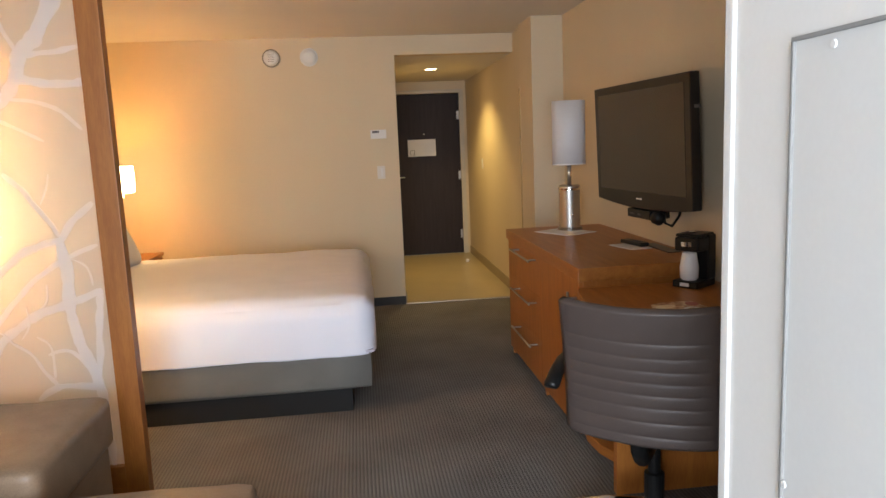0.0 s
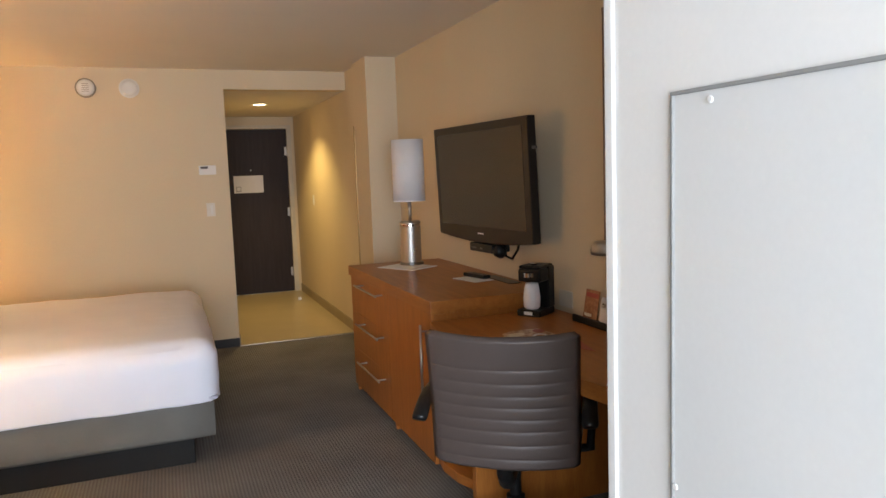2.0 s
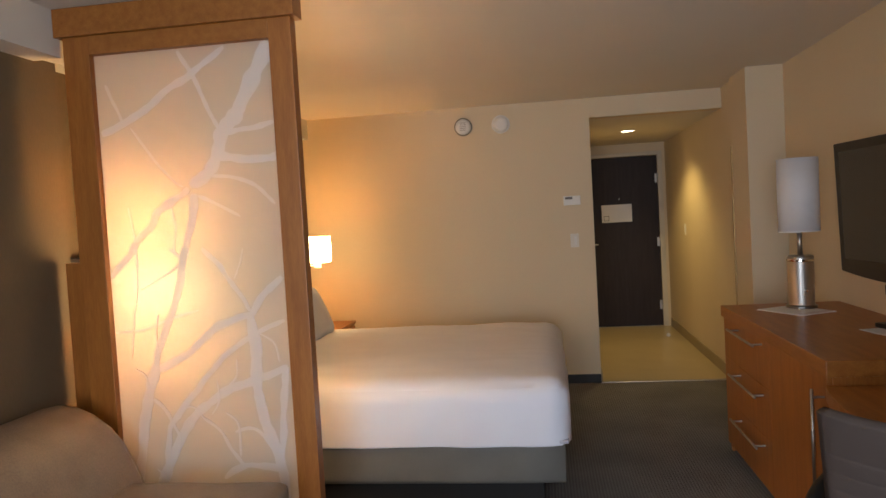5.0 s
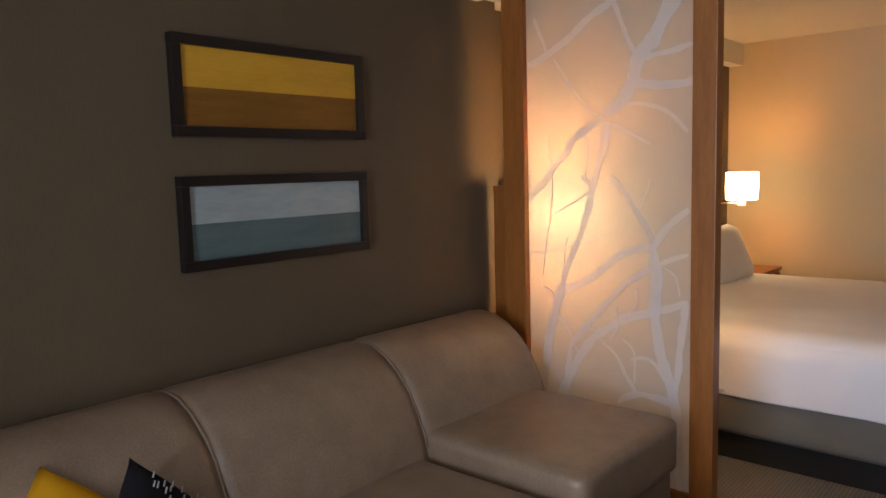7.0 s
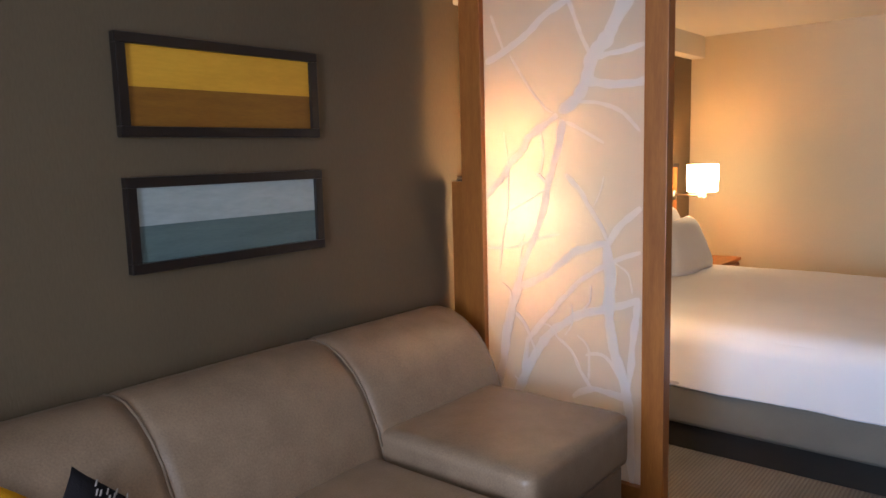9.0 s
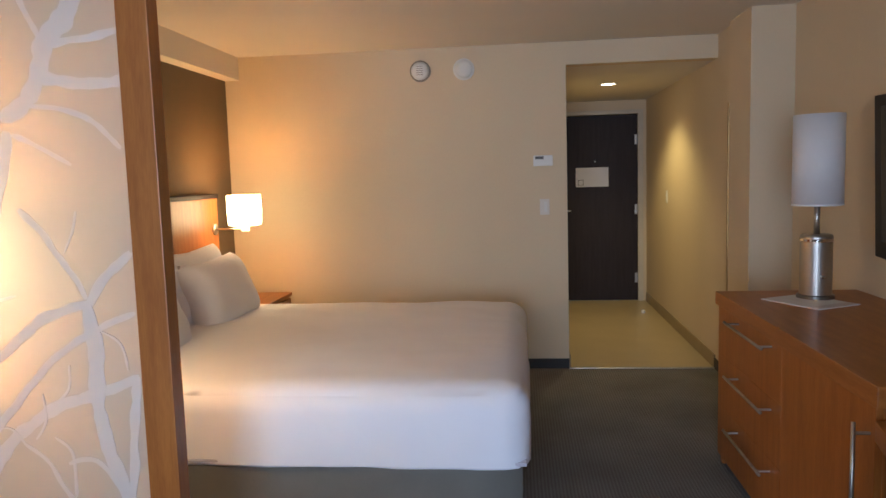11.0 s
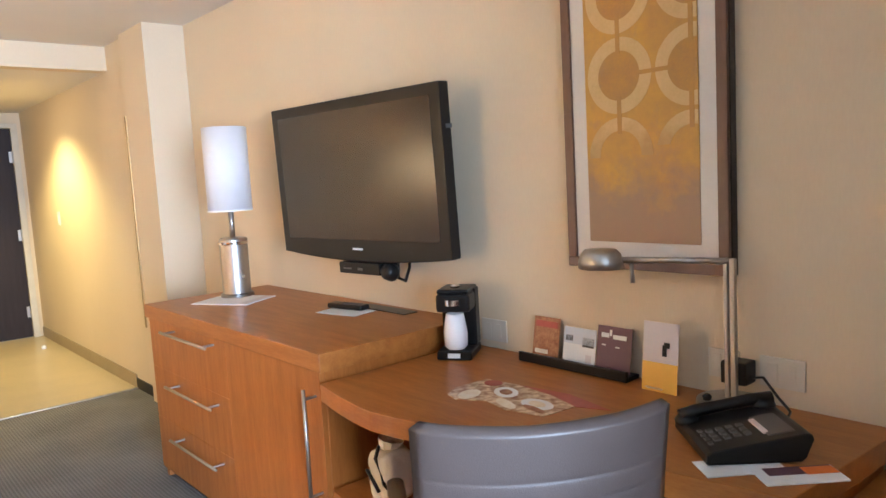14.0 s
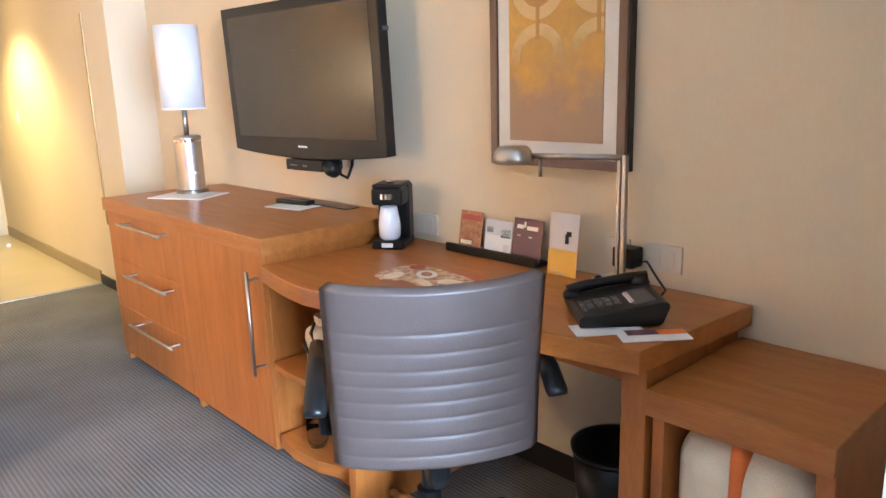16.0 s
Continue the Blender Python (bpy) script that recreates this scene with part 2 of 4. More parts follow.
def box(x0, x1, y0, y1, z0, z1, bevel=0.0, seg=2, bm=None):
    """Box between bounds, with rounded edges."""
    b = bmesh.new()
    bmesh.ops.create_cube(b, size=1)
    for v in b.verts:
        v.co = Vector(((x0 + x1) / 2 + v.co.x * (x1 - x0), (y0 + y1) / 2 + v.co.y * (y1 - y0), (z0 + z1) / 2 + v.co.z * (z1 - z0)))
    if bevel:
        bmesh.ops.bevel(b, geom=b.edges[:], offset=bevel, segments=seg, profile=0.6, affect="EDGES")
    if bm is None:
        return b
    merge(bm, b)
    return bm


def merge(bm, other):
    me = bpy.data.meshes.new("joined")
    other.to_mesh(me)
    other.free()
    bm.from_mesh(me)
    bpy.data.meshes.remove(me)


def turned(profile, seg=32, m=None, close=True):
    """Surface of revolution round z from (radius, height) pairs."""
    b = bmesh.new()
    rings = []
    for r, z in profile:
        rings.append([b.verts.new((r * math.cos(2 * math.pi * i / seg), r * math.sin(2 * math.pi * i / seg), z)) for i in range(seg)])
    for lo, hi in zip(rings, rings[1:]):
        for i in range(seg):
            b.faces.new((lo[i], lo[(i + 1) % seg], hi[(i + 1) % seg], hi[i]))
    if close:
        b.faces.new(rings[0][::-1])
        b.faces.new(rings[-1])
    if m is not None:
        b.transform(m)
    return b


def tube(points, radii, seg=10, flat=1.0, flat_axis=None):
    """Tapered tube along points; flat squeezes it along flat_axis."""
    b = bmesh.new()
    pts = [Vector(p) for p in points]
    rings = []
    for i, p in enumerate(pts):
        d = (pts[min(i + 1, len(pts) - 1)] - pts[max(i - 1, 0)]).normalized()
        side = d.cross(Vector((0, 0, 1)) if abs(d.z) < 0.9 else Vector((0, 1, 0))).normalized()
        up = side.cross(d)
        r = radii[i] if isinstance(radii, (list, tuple)) else radii
        ring = []
        for k in range(seg):
            a = 2 * math.pi * k / seg
            off = (side * math.cos(a) + up * math.sin(a)) * r
            if flat_axis is not None:
                off[flat_axis] *= flat
            ring.append(b.verts.new(p + off))
        rings.append(ring)
    for lo, hi in zip(rings, rings[1:]):
        for k in range(seg):
            b.faces.new((lo[k], lo[(k + 1) % seg], hi[(k + 1) % seg], hi[k]))
    b.faces.new(rings[0][::-1])
    b.faces.new(rings[-1])
    return b


def slab(outline, z0, z1, bevel=0.0):
    """Upright prism over a plan outline."""
    b = bmesh.new()
    vs = [b.verts.new((x, y, z0)) for x, y in outline]
    f = b.faces.new(vs)
    r = bmesh.ops.extrude_face_region(b, geom=[f])
    for e in r["geom"]:
        if isinstance(e, bmesh.types.BMVert):
            e.co.z = z1
    if bevel:
        bmesh.ops.bevel(b, geom=b.edges[:], offset=bevel, segments=2, profile=0.6, affect="EDGES")
    return b


def cushion(x0, x1, y0, y1, z0, z1, puff=0.03, n=14, edge=0.03, wrinkle=0.004):
    """Stuffed block with bulging faces and rounded edges."""
    b = bmesh.new()
    bmesh.ops.create_cube(b, size=2)
    bmesh.ops.subdivide_edges(b, edges=b.edges[:], cuts=n, use_grid_fill=True)
    c = Vector(((x0 + x1) / 2, (y0 + y1) / 2, (z0 + z1) / 2))
    h = Vector(((x1 - x0) / 2, (y1 - y0) / 2, (z1 - z0) / 2))
    for v in b.verts:
        p = v.co.copy()
        q = Vector((p.x * h.x, p.y * h.y, p.z * h.z))
        inner = Vector([max(-hh + edge, min(hh - edge, a)) for a, hh in zip(q, h)])
        d = q - inner
        if d.length > 1e-6:
            q = inner + d.normalized() * edge
        bulge = puff * (1 - p.x ** 2) * (1 - p.y ** 2) if abs(p.z) > 0.99 else 0
        q.z += math.copysign(bulge, p.z) if bulge else 0
        w = c + q
        w += Vector((0, 0, 1)) * wrinkle * noise.noise(w * 6.0) * (1 if abs(p.z) > 0.9 else 0.3)
        v.co = w
    return b


# ---- structure ----
solo("floor", box(-1.75, 2.3, WY - 0.12, 0.0, -0.1, 0), CARPET, "grey-brown ribbed carpet with fine stripes", "floor", kind="structure")
solo("hall_floor", box(0.78, 2.1, 0.0, 2.95, -0.1, 0.002), TILE, "tan smooth tiled floor of the entry hall", "floor", kind="structure")
solo("threshold_trim", box(0.903, 1.96, -0.02, 0.012, -0.01, 0.008, 0.003), STEEL, "thin metal strip between carpet and tile", "trim", kind="structure")
north = bmesh.new()
box(-1.75, 0.903, 0, 0.12, 0, 2.39, bm=north)
box(0.903, 1.96, 0, 0.12, 2.228, 2.39, bm=north)
solo("wall_north", north, WALLPAPER, "beige textured wall with the opening to the hall", "wall", kind="structure")
solo("wall_hall_west", box(0.78, 0.903, 0.12, 2.83, 0, 2.3), WALLPAPER, "beige wall of the entry hall", "wall", kind="structure")
hall_east = box(1.96, 2.17, -0.42, 2.83, 0, 2.39)
box(1.92, 2.17, -0.85, -0.42, 0, 2.39, bm=hall_east)
solo("wall_hall_east", hall_east, WALLPAPER, "beige hall wall ending in a column beside the dresser", "wall", kind="structure")
solo("wall_east", box(2.17, 2.3, WY - 0.12, -0.0, 0, 2.39), WALLPAPER, "beige textured wall behind desk and television", "wall", kind="structure")
entry = bmesh.new()
box(0.78, 0.97, 2.83, 2.95, 0, 2.39, bm=entry)
box(1.87, 2.1, 2.83, 2.95, 0, 2.39, bm=entry)
box(0.97, 1.87, 2.83, 2.95, 2.08, 2.39, bm=entry)
solo("wall_entry", entry, WALLPAPER, "beige end wall of the hall round the door", "wall", kind="structure")
solo("wall_west_bed", box(-1.75, -1.64, -3.27, 0, 0, 2.39), TAUPE, "dark taupe wall behind the bed", "wall", kind="structure")
solo("wall_west_sofa", box(-1.75, -1.545, WY - 0.12, -3.27, 0, 2.39), TAUPE, "dark taupe textured wall behind the sofa", "wall", kind="structure")
south = bmesh.new()
box(-1.75, WX0, WY - 0.12, WY, 0, 2.39, bm=south)
box(WX1, 2.17, WY - 0.12, WY, 0, 2.39, bm=south)
box(WX0, WX1, WY - 0.12, WY, 0, WZ0, bm=south)
box(WX0, WX1, WY - 0.12, WY, WZ1, 2.39, bm=south)
solo("wall_south", south, WALLPAPER, "beige wall with the window", "wall", kind="structure")
solo("ceiling", box(-1.75, 2.3, WY - 0.12, 0.12, 2.39, 2.5), CEILING, "cream painted ceiling of the room", "ceiling", kind="structure")
solo("hall_ceiling", box(0.903, 1.96, 0.12, 2.83, 2.228, 2.32), CEILING, "cream painted lower ceiling of the hall", "ceiling", kind="structure")
bulk = bmesh.new()
box(-1.64, -1.53, -3.4, 0, 2.22, 2.39, bm=bulk)
box(-1.545, -1.42, WY, -3.4, 2.205, 2.39, bm=bulk)
solo("ceiling_bulkhead", bulk, CEILING, "cream boxed bulkhead along the taupe wall", "trim", kind="structure")
# added out of view: blocks daylight that would over-brighten the sofa and its wall
solo("wall_daylight_block", box(-1.545, -0.55, -7.08, -6.96, 0, 2.39), TAUPE, "unseen stub wall added to keep window light off the sofa", "wall", kind="structure")
solo("wall_closet", box(1.13, 2.17, -7.2, -5.32, 0, 2.39, 0.004), WHITE, "smooth white painted partition beside the desk", "wall", kind="structure")

for name, b, material, label in (
        ("baseboard_north", box(-1.2, 0.903, -0.012, 0, 0, 0.075, 0.003), BLACKBASE, "black rubber baseboard"),
        ("baseboard_column", box(1.948, 1.96, -0.42, 0.0, 0, 0.075, 0.003), BLACKBASE, "black rubber baseboard"),
        ("baseboard_east", box(2.158, 2.17, -5.305, -0.85, 0, 0.09, 0.003), BLACKBASE, "black rubber baseboard"),
        ("baseboard_hall", box(1.948, 1.96, 0.0, 2.8, 0, 0.10, 0.003), TANBASE, "tan tile baseboard"),
        ("baseboard_hall_west", box(0.903, 0.915, 0.0, 2.8, 0, 0.10, 0.003), TANBASE, "tan tile baseboard")):
    solo(name, b, material, label, "baseboard", kind="structure")
solo("corner_trim", box(1.914, 1.935, -0.428, -0.404, 0.50, 1.88, 0.002), mat("brass_guard", (0.42, 0.30, 0.14), None, 0.35, 0.8), "slim metal corner guard on the hall wall", "trim", kind="structure")

# ---- entry hall ----
def door_leaf():
    d = thing("entry_door", pose(1.42, 2.87, 0), "closed dark espresso wooden entry door with a notice", "door")
    leaf = part("leaf", box(0.972, 1.868, 2.85, 2.895, 0.006, 2.075, 0.003), DARKWOOD, d)
    for z in (0.26, 1.03, 1.80):
        h = part("hinge", box(1.835, 1.868, 2.842, 2.85, z - 0.055, z + 0.055, 0.002), STEEL, d, "satin steel hinge")
        part("pin", tube([(1.868, 2.838, z - 0.06), (1.868, 2.838, z + 0.06)], 0.007), STEEL, h)
    part("peephole", turned([(0.009, 0), (0.009, 0.01), (0.005, 0.012)], 14, pose(1.405, 2.85, 1.57, 90)), STEEL, d, "small steel peephole")
    handle = part("door_handle", box(1.0, 1.05, 2.842, 2.85, 0.95, 1.13, 0.004), STEEL, d, "satin steel lever handle")
    part("lever", tube([(1.025, 2.845, 1.03), (1.025, 2.80, 1.03), (1.13, 2.80, 1.03)], 0.009), STEEL, handle)
    return d


door_leaf()
frame_bm = bmesh.new()
box(0.925, 0.972, 2.815, 2.84, 0, 2.08, 0.003, bm=frame_bm)
box(1.868, 1.925, 2.815, 2.84, 0, 2.08, 0.003, bm=frame_bm)
box(0.925, 1.925, 2.815, 2.84, 2.08, 2.125, 0.003, bm=frame_bm)
solo("door_trim", frame_bm, mat("cream_door_frame", (0.62, 0.56, 0.45), None, 0.5), "cream painted frame round the entry door", "trim", kind="structure")
n = thing("evacuation_notice", pose(1.37, 2.848, 1.4), "white framed evacuation notice on the dark door", "sign")
part("sheet", box(1.19, 1.55, 2.842, 2.849, 1.29, 1.505, 0.001), PAPER, n)
for a, b_, c, d_ in ((1.215, 1.275, 1.31, 1.315), (1.215, 1.275, 1.365, 1.37), (1.215, 1.22, 1.31, 1.37), (1.27, 1.275, 1.31, 1.37)):
    part("plan_line", box(a, b_, 2.839, 2.842, c, d_), GREYKEYS, n)
d = thing("recessed_downlight", pose(1.36, 1.28, 2.228), "lit round recessed ceiling downlight", "light")
part("trim_ring", turned([(0.062, -0.004), (0.075, -0.006), (0.085, -0.001), (0.085, 0.0)], 32, pose(1.36, 1.28, 2.228), close=False), WHITE, d, smooth=True)
part("lens", turned([(0.06, -0.003), (0.06, -0.002)], 32, pose(1.36, 1.28, 2.228)), LIGHTDISC, d, "glowing lens")
s = thing("wall_switch", pose(1.957, 1.72, 1.2), "cream light switch on the hall wall", "switch")
part("plate", box(1.954, 1.96, 1.685, 1.755, 1.14, 1.26, 0.002), MATBOARD, s)
part("rocker", box(1.950, 1.954, 1.705, 1.735, 1.165, 1.235, 0.001), WHITE, s)
s = thing("door_stop", pose(1.80, 2.15, 0.0), "small white door stop on the hall floor", "door stop")
part("bumper", turned([(0.02, 0), (0.022, 0.02), (0.015, 0.035)], 16, pose(1.80, 2.1, 0.002)), CERAMIC, s)


# ---- north wall fixtures ----
def alarm(x, material, ring, label):
    a = thing("smoke_alarm", pose(x, 0, 2.227), label, "alarm", "alarms on the wall")
    m = pose(x, 0, 2.227, 90)
    part("base_ring", turned([(0.0775, 0), (0.0775, 0.012), (0.068, 0.016)], 40, m), ring, a, smooth=False)
    part("cover", turned([(0.066, 0.012), (0.064, 0.03), (0.05, 0.042), (0.02, 0.046)], 40, m), material, a, smooth=True)
    for k in range(5):
        z = 2.227 - 0.03 + 0.015 * k
        part("slot", box(x - 0.025, x + 0.025, -0.0475, -0.044, z - 0.002, z + 0.002), ring, a)


alarm(-0.15, WHITE, mat("grey_ring", (0.28, 0.25, 0.2), None, 0.5), "round white speaker with a dark rim on the wall")
alarm(0.169, WHITE, WHITE, "round white smoke alarm high on the wall")
t_ = thing("thermostat", pose(0.73, 0, 1.55), "white plastic thermostat with a small display", "thermostat")
part("case", box(0.66, 0.80, -0.028, 0, 1.51, 1.588, 0.005), WHITE, t_)
part("display", box(0.675, 0.735, -0.0295, -0.027, 1.56, 1.58), GREYKEYS, t_)
s = thing("wall_switch", pose(0.738, 0, 1.21), "cream double light switch on the wall", "switch")
part("plate", box(0.703, 0.773, -0.006, 0, 1.155, 1.27, 0.002), MATBOARD, s)
part("rocker", box(0.735, 0.755, -0.011, -0.006, 1.175, 1.25, 0.002), WHITE, s)


# ---- bed ----
def bed():
    b = thing("king_bed", pose(-0.5, -1.65, 0), "king bed with white duvet, grey base and black plinth", "bed")
    part("plinth", box(-1.55, 0.43, -2.60, -0.72, 0, 0.135, 0.004), BLACKCLOTH, b, "recessed black plinth")
    part("box_spring", cushion(-1.56, 0.545, -2.628, -0.70, 0.13, 0.36, 0.0, 8, 0.02, 0.001), BEDGREY, b, "grey fabric box spring", smooth=True)
    # duvet with softly rounded drop and creases
    d = bmesh.new()
    bmesh.ops.create_cube(d, size=2)
    bmesh.ops.subdivide_edges(d, edges=d.edges[:], cuts=40, use_grid_fill=True)
    hx, hy, hz, edge = 1.075, 0.985, 0.158, 0.105
    for v in d.verts:
        p = v.co.copy()
        q = Vector((p.x * hx, p.y * hy, p.z * hz))
        inner = Vector((max(-hx + edge, min(hx - edge, q.x)), max(-hy + edge, min(hy - edge, q.y)), min(hz - edge, q.z)))
        off = q - inner
        off.z = max(off.z, 0)
        if off.length > 1e-6:
            k = max(abs(off.x), abs(off.y), abs(off.z)) / off.length
            q = inner + off * (k if off.length > 1e-6 else 1)
        low = (1 - p.z) / 2
        w = Vector((q.x - 0.49, q.y - 1.655, q.z))
        fold = noise.noise(Vector((w.x * 5, w.y * 5, w.z * 1.5))) * 0.012 * low + noise.noise(w * 13) * 0.003
        fold += 0.010 * noise.noise(Vector((w.x * 2.2, w.y * 2.2, 3))) + 0.005 * noise.noise(Vector((w.x * 9 + w.y * 4, w.y * 3, w.z * 4)))
        if abs(p.z) > 0.98 and p.z > 0:
            q.z += 0.03 * (1 - p.x ** 4) * (1 - p.y ** 4) + fold * 0.6
            q.z += 0.006 * noise.noise(Vector((w.x * 3, w.y * 14, 1)))
        else:
            q.x += fold * (1 if p.x > 0.9 else 0)
            q.y += fold * (math.copysign(1, p.y) if abs(p.y) > 0.9 else 0)
        if p.z < -0.98:
            q.z += 0.012 * noise.noise(Vector((w.x * 3, w.y * 3, 9)))
        v.co = Vector((q.x - 0.495, q.y - 1.655, q.z + 0.483))
    part("duvet", d, LINEN, b, "smooth white cotton duvet", smooth=True)
    # hem under the duvet's drop; its blue shade is painted into the colour
    part("sheet_edge", box(-1.5, 0.56, -2.634, -0.69, 0.335, 0.35, 0.004), mat("blue_shadow_sheet", (0.55, 0.55, 0.66), None, 0.9), b, "pale sheet hem with blue shadow in its colour")
    return b


bed()


def pillow(cx, cy, cz, w, h, t, lean, mat_, label, name="pillow", yaw=0.0, group="pillows on the bed", stripes=None):
    """Stuffed square pillow leaning back; local x thickness, y width, z height."""
    o = thing(name, pose(cx, cy, cz, 0, lean, yaw), label, "pillow", group)
    b = bmesh.new()
    n_ = 18
    grids = []
    for side in (1, -1):
        g = []
        for i in range(n_ + 1):
            row = []
            for j in range(n_ + 1):
                u, v = 2 * i / n_ - 1, 2 * j / n_ - 1
                pin = 1 - 0.10 * (1 - abs(u)) * abs(v) ** 4 - 0.0
                pin2 = 1 - 0.10 * (1 - abs(v)) * abs(u) ** 4
                k = max(0, (1 - u ** 4) * (1 - v ** 4)) ** 0.55
                th = t / 2 * k * (1 + 0.12 * noise.noise(Vector((u * 2, v * 2, side + cy))))
                row.append(b.verts.new((side * th, u * w / 2 * pin2, v * h / 2 * pin)))
            g.append(row)
        for i in range(n_):
            for j in range(n_):
                b.faces.new((g[i][j], g[i + 1][j], g[i + 1][j + 1], g[i][j + 1]))
    bmesh.ops.remove_doubles(b, verts=b.verts[:], dist=0.0005)
    part("cover", b, mat_, o, local=True, smooth=True)
    return o


for cy in (-2.15, -1.18):
    pillow(-1.41, cy, 0.84, 0.80, 0.46, 0.22, -14, LINEN, "plump white bed pillow leaning on the headboard")
    pillow(-1.26, cy, 0.80, 0.74, 0.44, 0.26, -22, LINEN, "plump white bed pillow leaning on another")

hb = thing("headboard", pose(-1.60, -1.85, 0), "long low cherry wood headboard with a dark cap", "headboard")
part("panel", box(-1.64, -1.575, -3.28, -0.43, 0.3, 1.35, 0.003), WOODV, hb)
part("cap", box(-1.64, -1.565, -3.29, -0.42, 1.35, 1.38, 0.003), DARKWOOD, hb, "dark wood cap rail")
part("end_panel", box(-1.50, -1.385, -3.368, -3.33, 0.0, 1.365, 0.003), WOODV, hb, "cherry wood end panel")


def nightstand(y0, y1):
    o = thing("nightstand", pose(-1.35, (y0 + y1) / 2, 0), "cherry wood nightstand beside the bed", "nightstand", "nightstands by the bed")
    part("top", box(-1.57, -1.17, y0, y1, 0.595, 0.62, 0.004), WOOD, o)
    part("body", box(-1.56, -1.19, y0 + 0.02, y1 - 0.02, 0.06, 0.595, 0.003), WOODV, o)
    dr = part("drawer", box(-1.19, -1.172, y0 + 0.03, y1 - 0.03, 0.36, 0.58, 0.003), WOODV, o)
    part("handle", tube([(-1.14, (y0 + y1) / 2 - 0.08, 0.47), (-1.14, (y0 + y1) / 2 + 0.08, 0.47)], 0.006), STEEL, dr)


nightstand(-0.62, -0.10)
nightstand(-3.24, -2.74)


def bedside_lamp(x, y, z, shade):
    o = thing("bedside_lamp", pose(-1.575, y, z), "lit swing-arm bedside lamp with a cream drum shade", "lamp", "lamps on the headboard")
    part("wall_plate", turned([(0.04, 0), (0.04, 0.012), (0.03, 0.018)], 24, pose(-1.575, y, z - 0.13, 0, 90)), STEEL, o)
    part("arm", tube([(-1.565, y, z - 0.13), (-1.48, y, z - 0.13), (x, y, z - 0.13)], 0.008), STEEL, o)
    part("socket", turned([(0.02, -0.15), (0.03, -0.145), (0.028, -0.10), (0.02, -0.09)], 20, pose(x, y, z)), CERAMIC, o, "white lamp socket")
    part("shade", turned([(0.098, -0.105), (0.112, -0.10), (0.118, 0.0), (0.115, 0.105)], 40, pose(x, y, z), close=False), shade, o, "glowing cream drum shade", smooth=True)


bedside_lamp(-1.35, -0.50, 1.265, BEDSHADE)
bedside_lamp(-1.10, -3.11, 1.25, BRIGHTSHADE)


# ---- divider ----
PX0, PX1, PZ0, PZ1 = -1.277, -0.523, 0.15, 2.20


def limb(panel, half, *pts):
    """Flat wavering branch laid into the panel's face; points are (share of the panel's width, height)."""
    pts = [Vector((PX0 + 0.004 + min(max(u, 0.0), 1.0) * (PX1 - PX0 - 0.008), min(z, PZ1 - 0.004))) for u, z in pts]
    fine = []
    for i in range(len(pts) - 1):
        before, a, c, after = pts[max(i - 1, 0)], pts[i], pts[i + 1], pts[min(i + 2, len(pts) - 1)]
        for k in range(6):
            f = k / 6
            fine.append(0.5 * (2 * a + (c - before) * f + (2 * before - 5 * a + 4 * c - after) * f * f + (3 * a - before - 3 * c + after) * f ** 3))
    fine.append(pts[-1])
    b = bmesh.new()
    sides = []
    face = -3.4023 - 0.00009 * len(panel.children)  # each one laid over those before it
    for i, q in enumerate(fine):
        d = fine[min(i + 1, len(fine) - 1)] - fine[max(i - 1, 0)]
        across = Vector((-d.y, d.x)).normalized()
        wave = noise.noise(Vector((q.x * 14, q.y * 14, 3))) * min(0.006, half * 0.5)
        w = 0.9 * half * min(1, (i + 1.5) / 3, (len(fine) - i + 0.5) / 3) * (1.08 - 0.3 * i / len(fine)) * (1 + 0.45 * noise.noise(Vector((q.x * 30, q.y * 30, half * 90))))
        row = []
        for side, depth in ((-1, -3.4010), (-1, face), (1, face), (1, -3.4010)):
            e = q + across * (wave + side * w)
            row.append(b.verts.new((min(max(e.x, PX0 + 0.003), PX1 - 0.003), depth, min(e.y, PZ1 - 0.003))))
        sides.append(row)
    for lo, hi in zip(sides, sides[1:]):
        for k in range(3):
            b.faces.new((lo[k], lo[k + 1], hi[k + 1], hi[k]))
    part("branch", b, INLAY, panel)


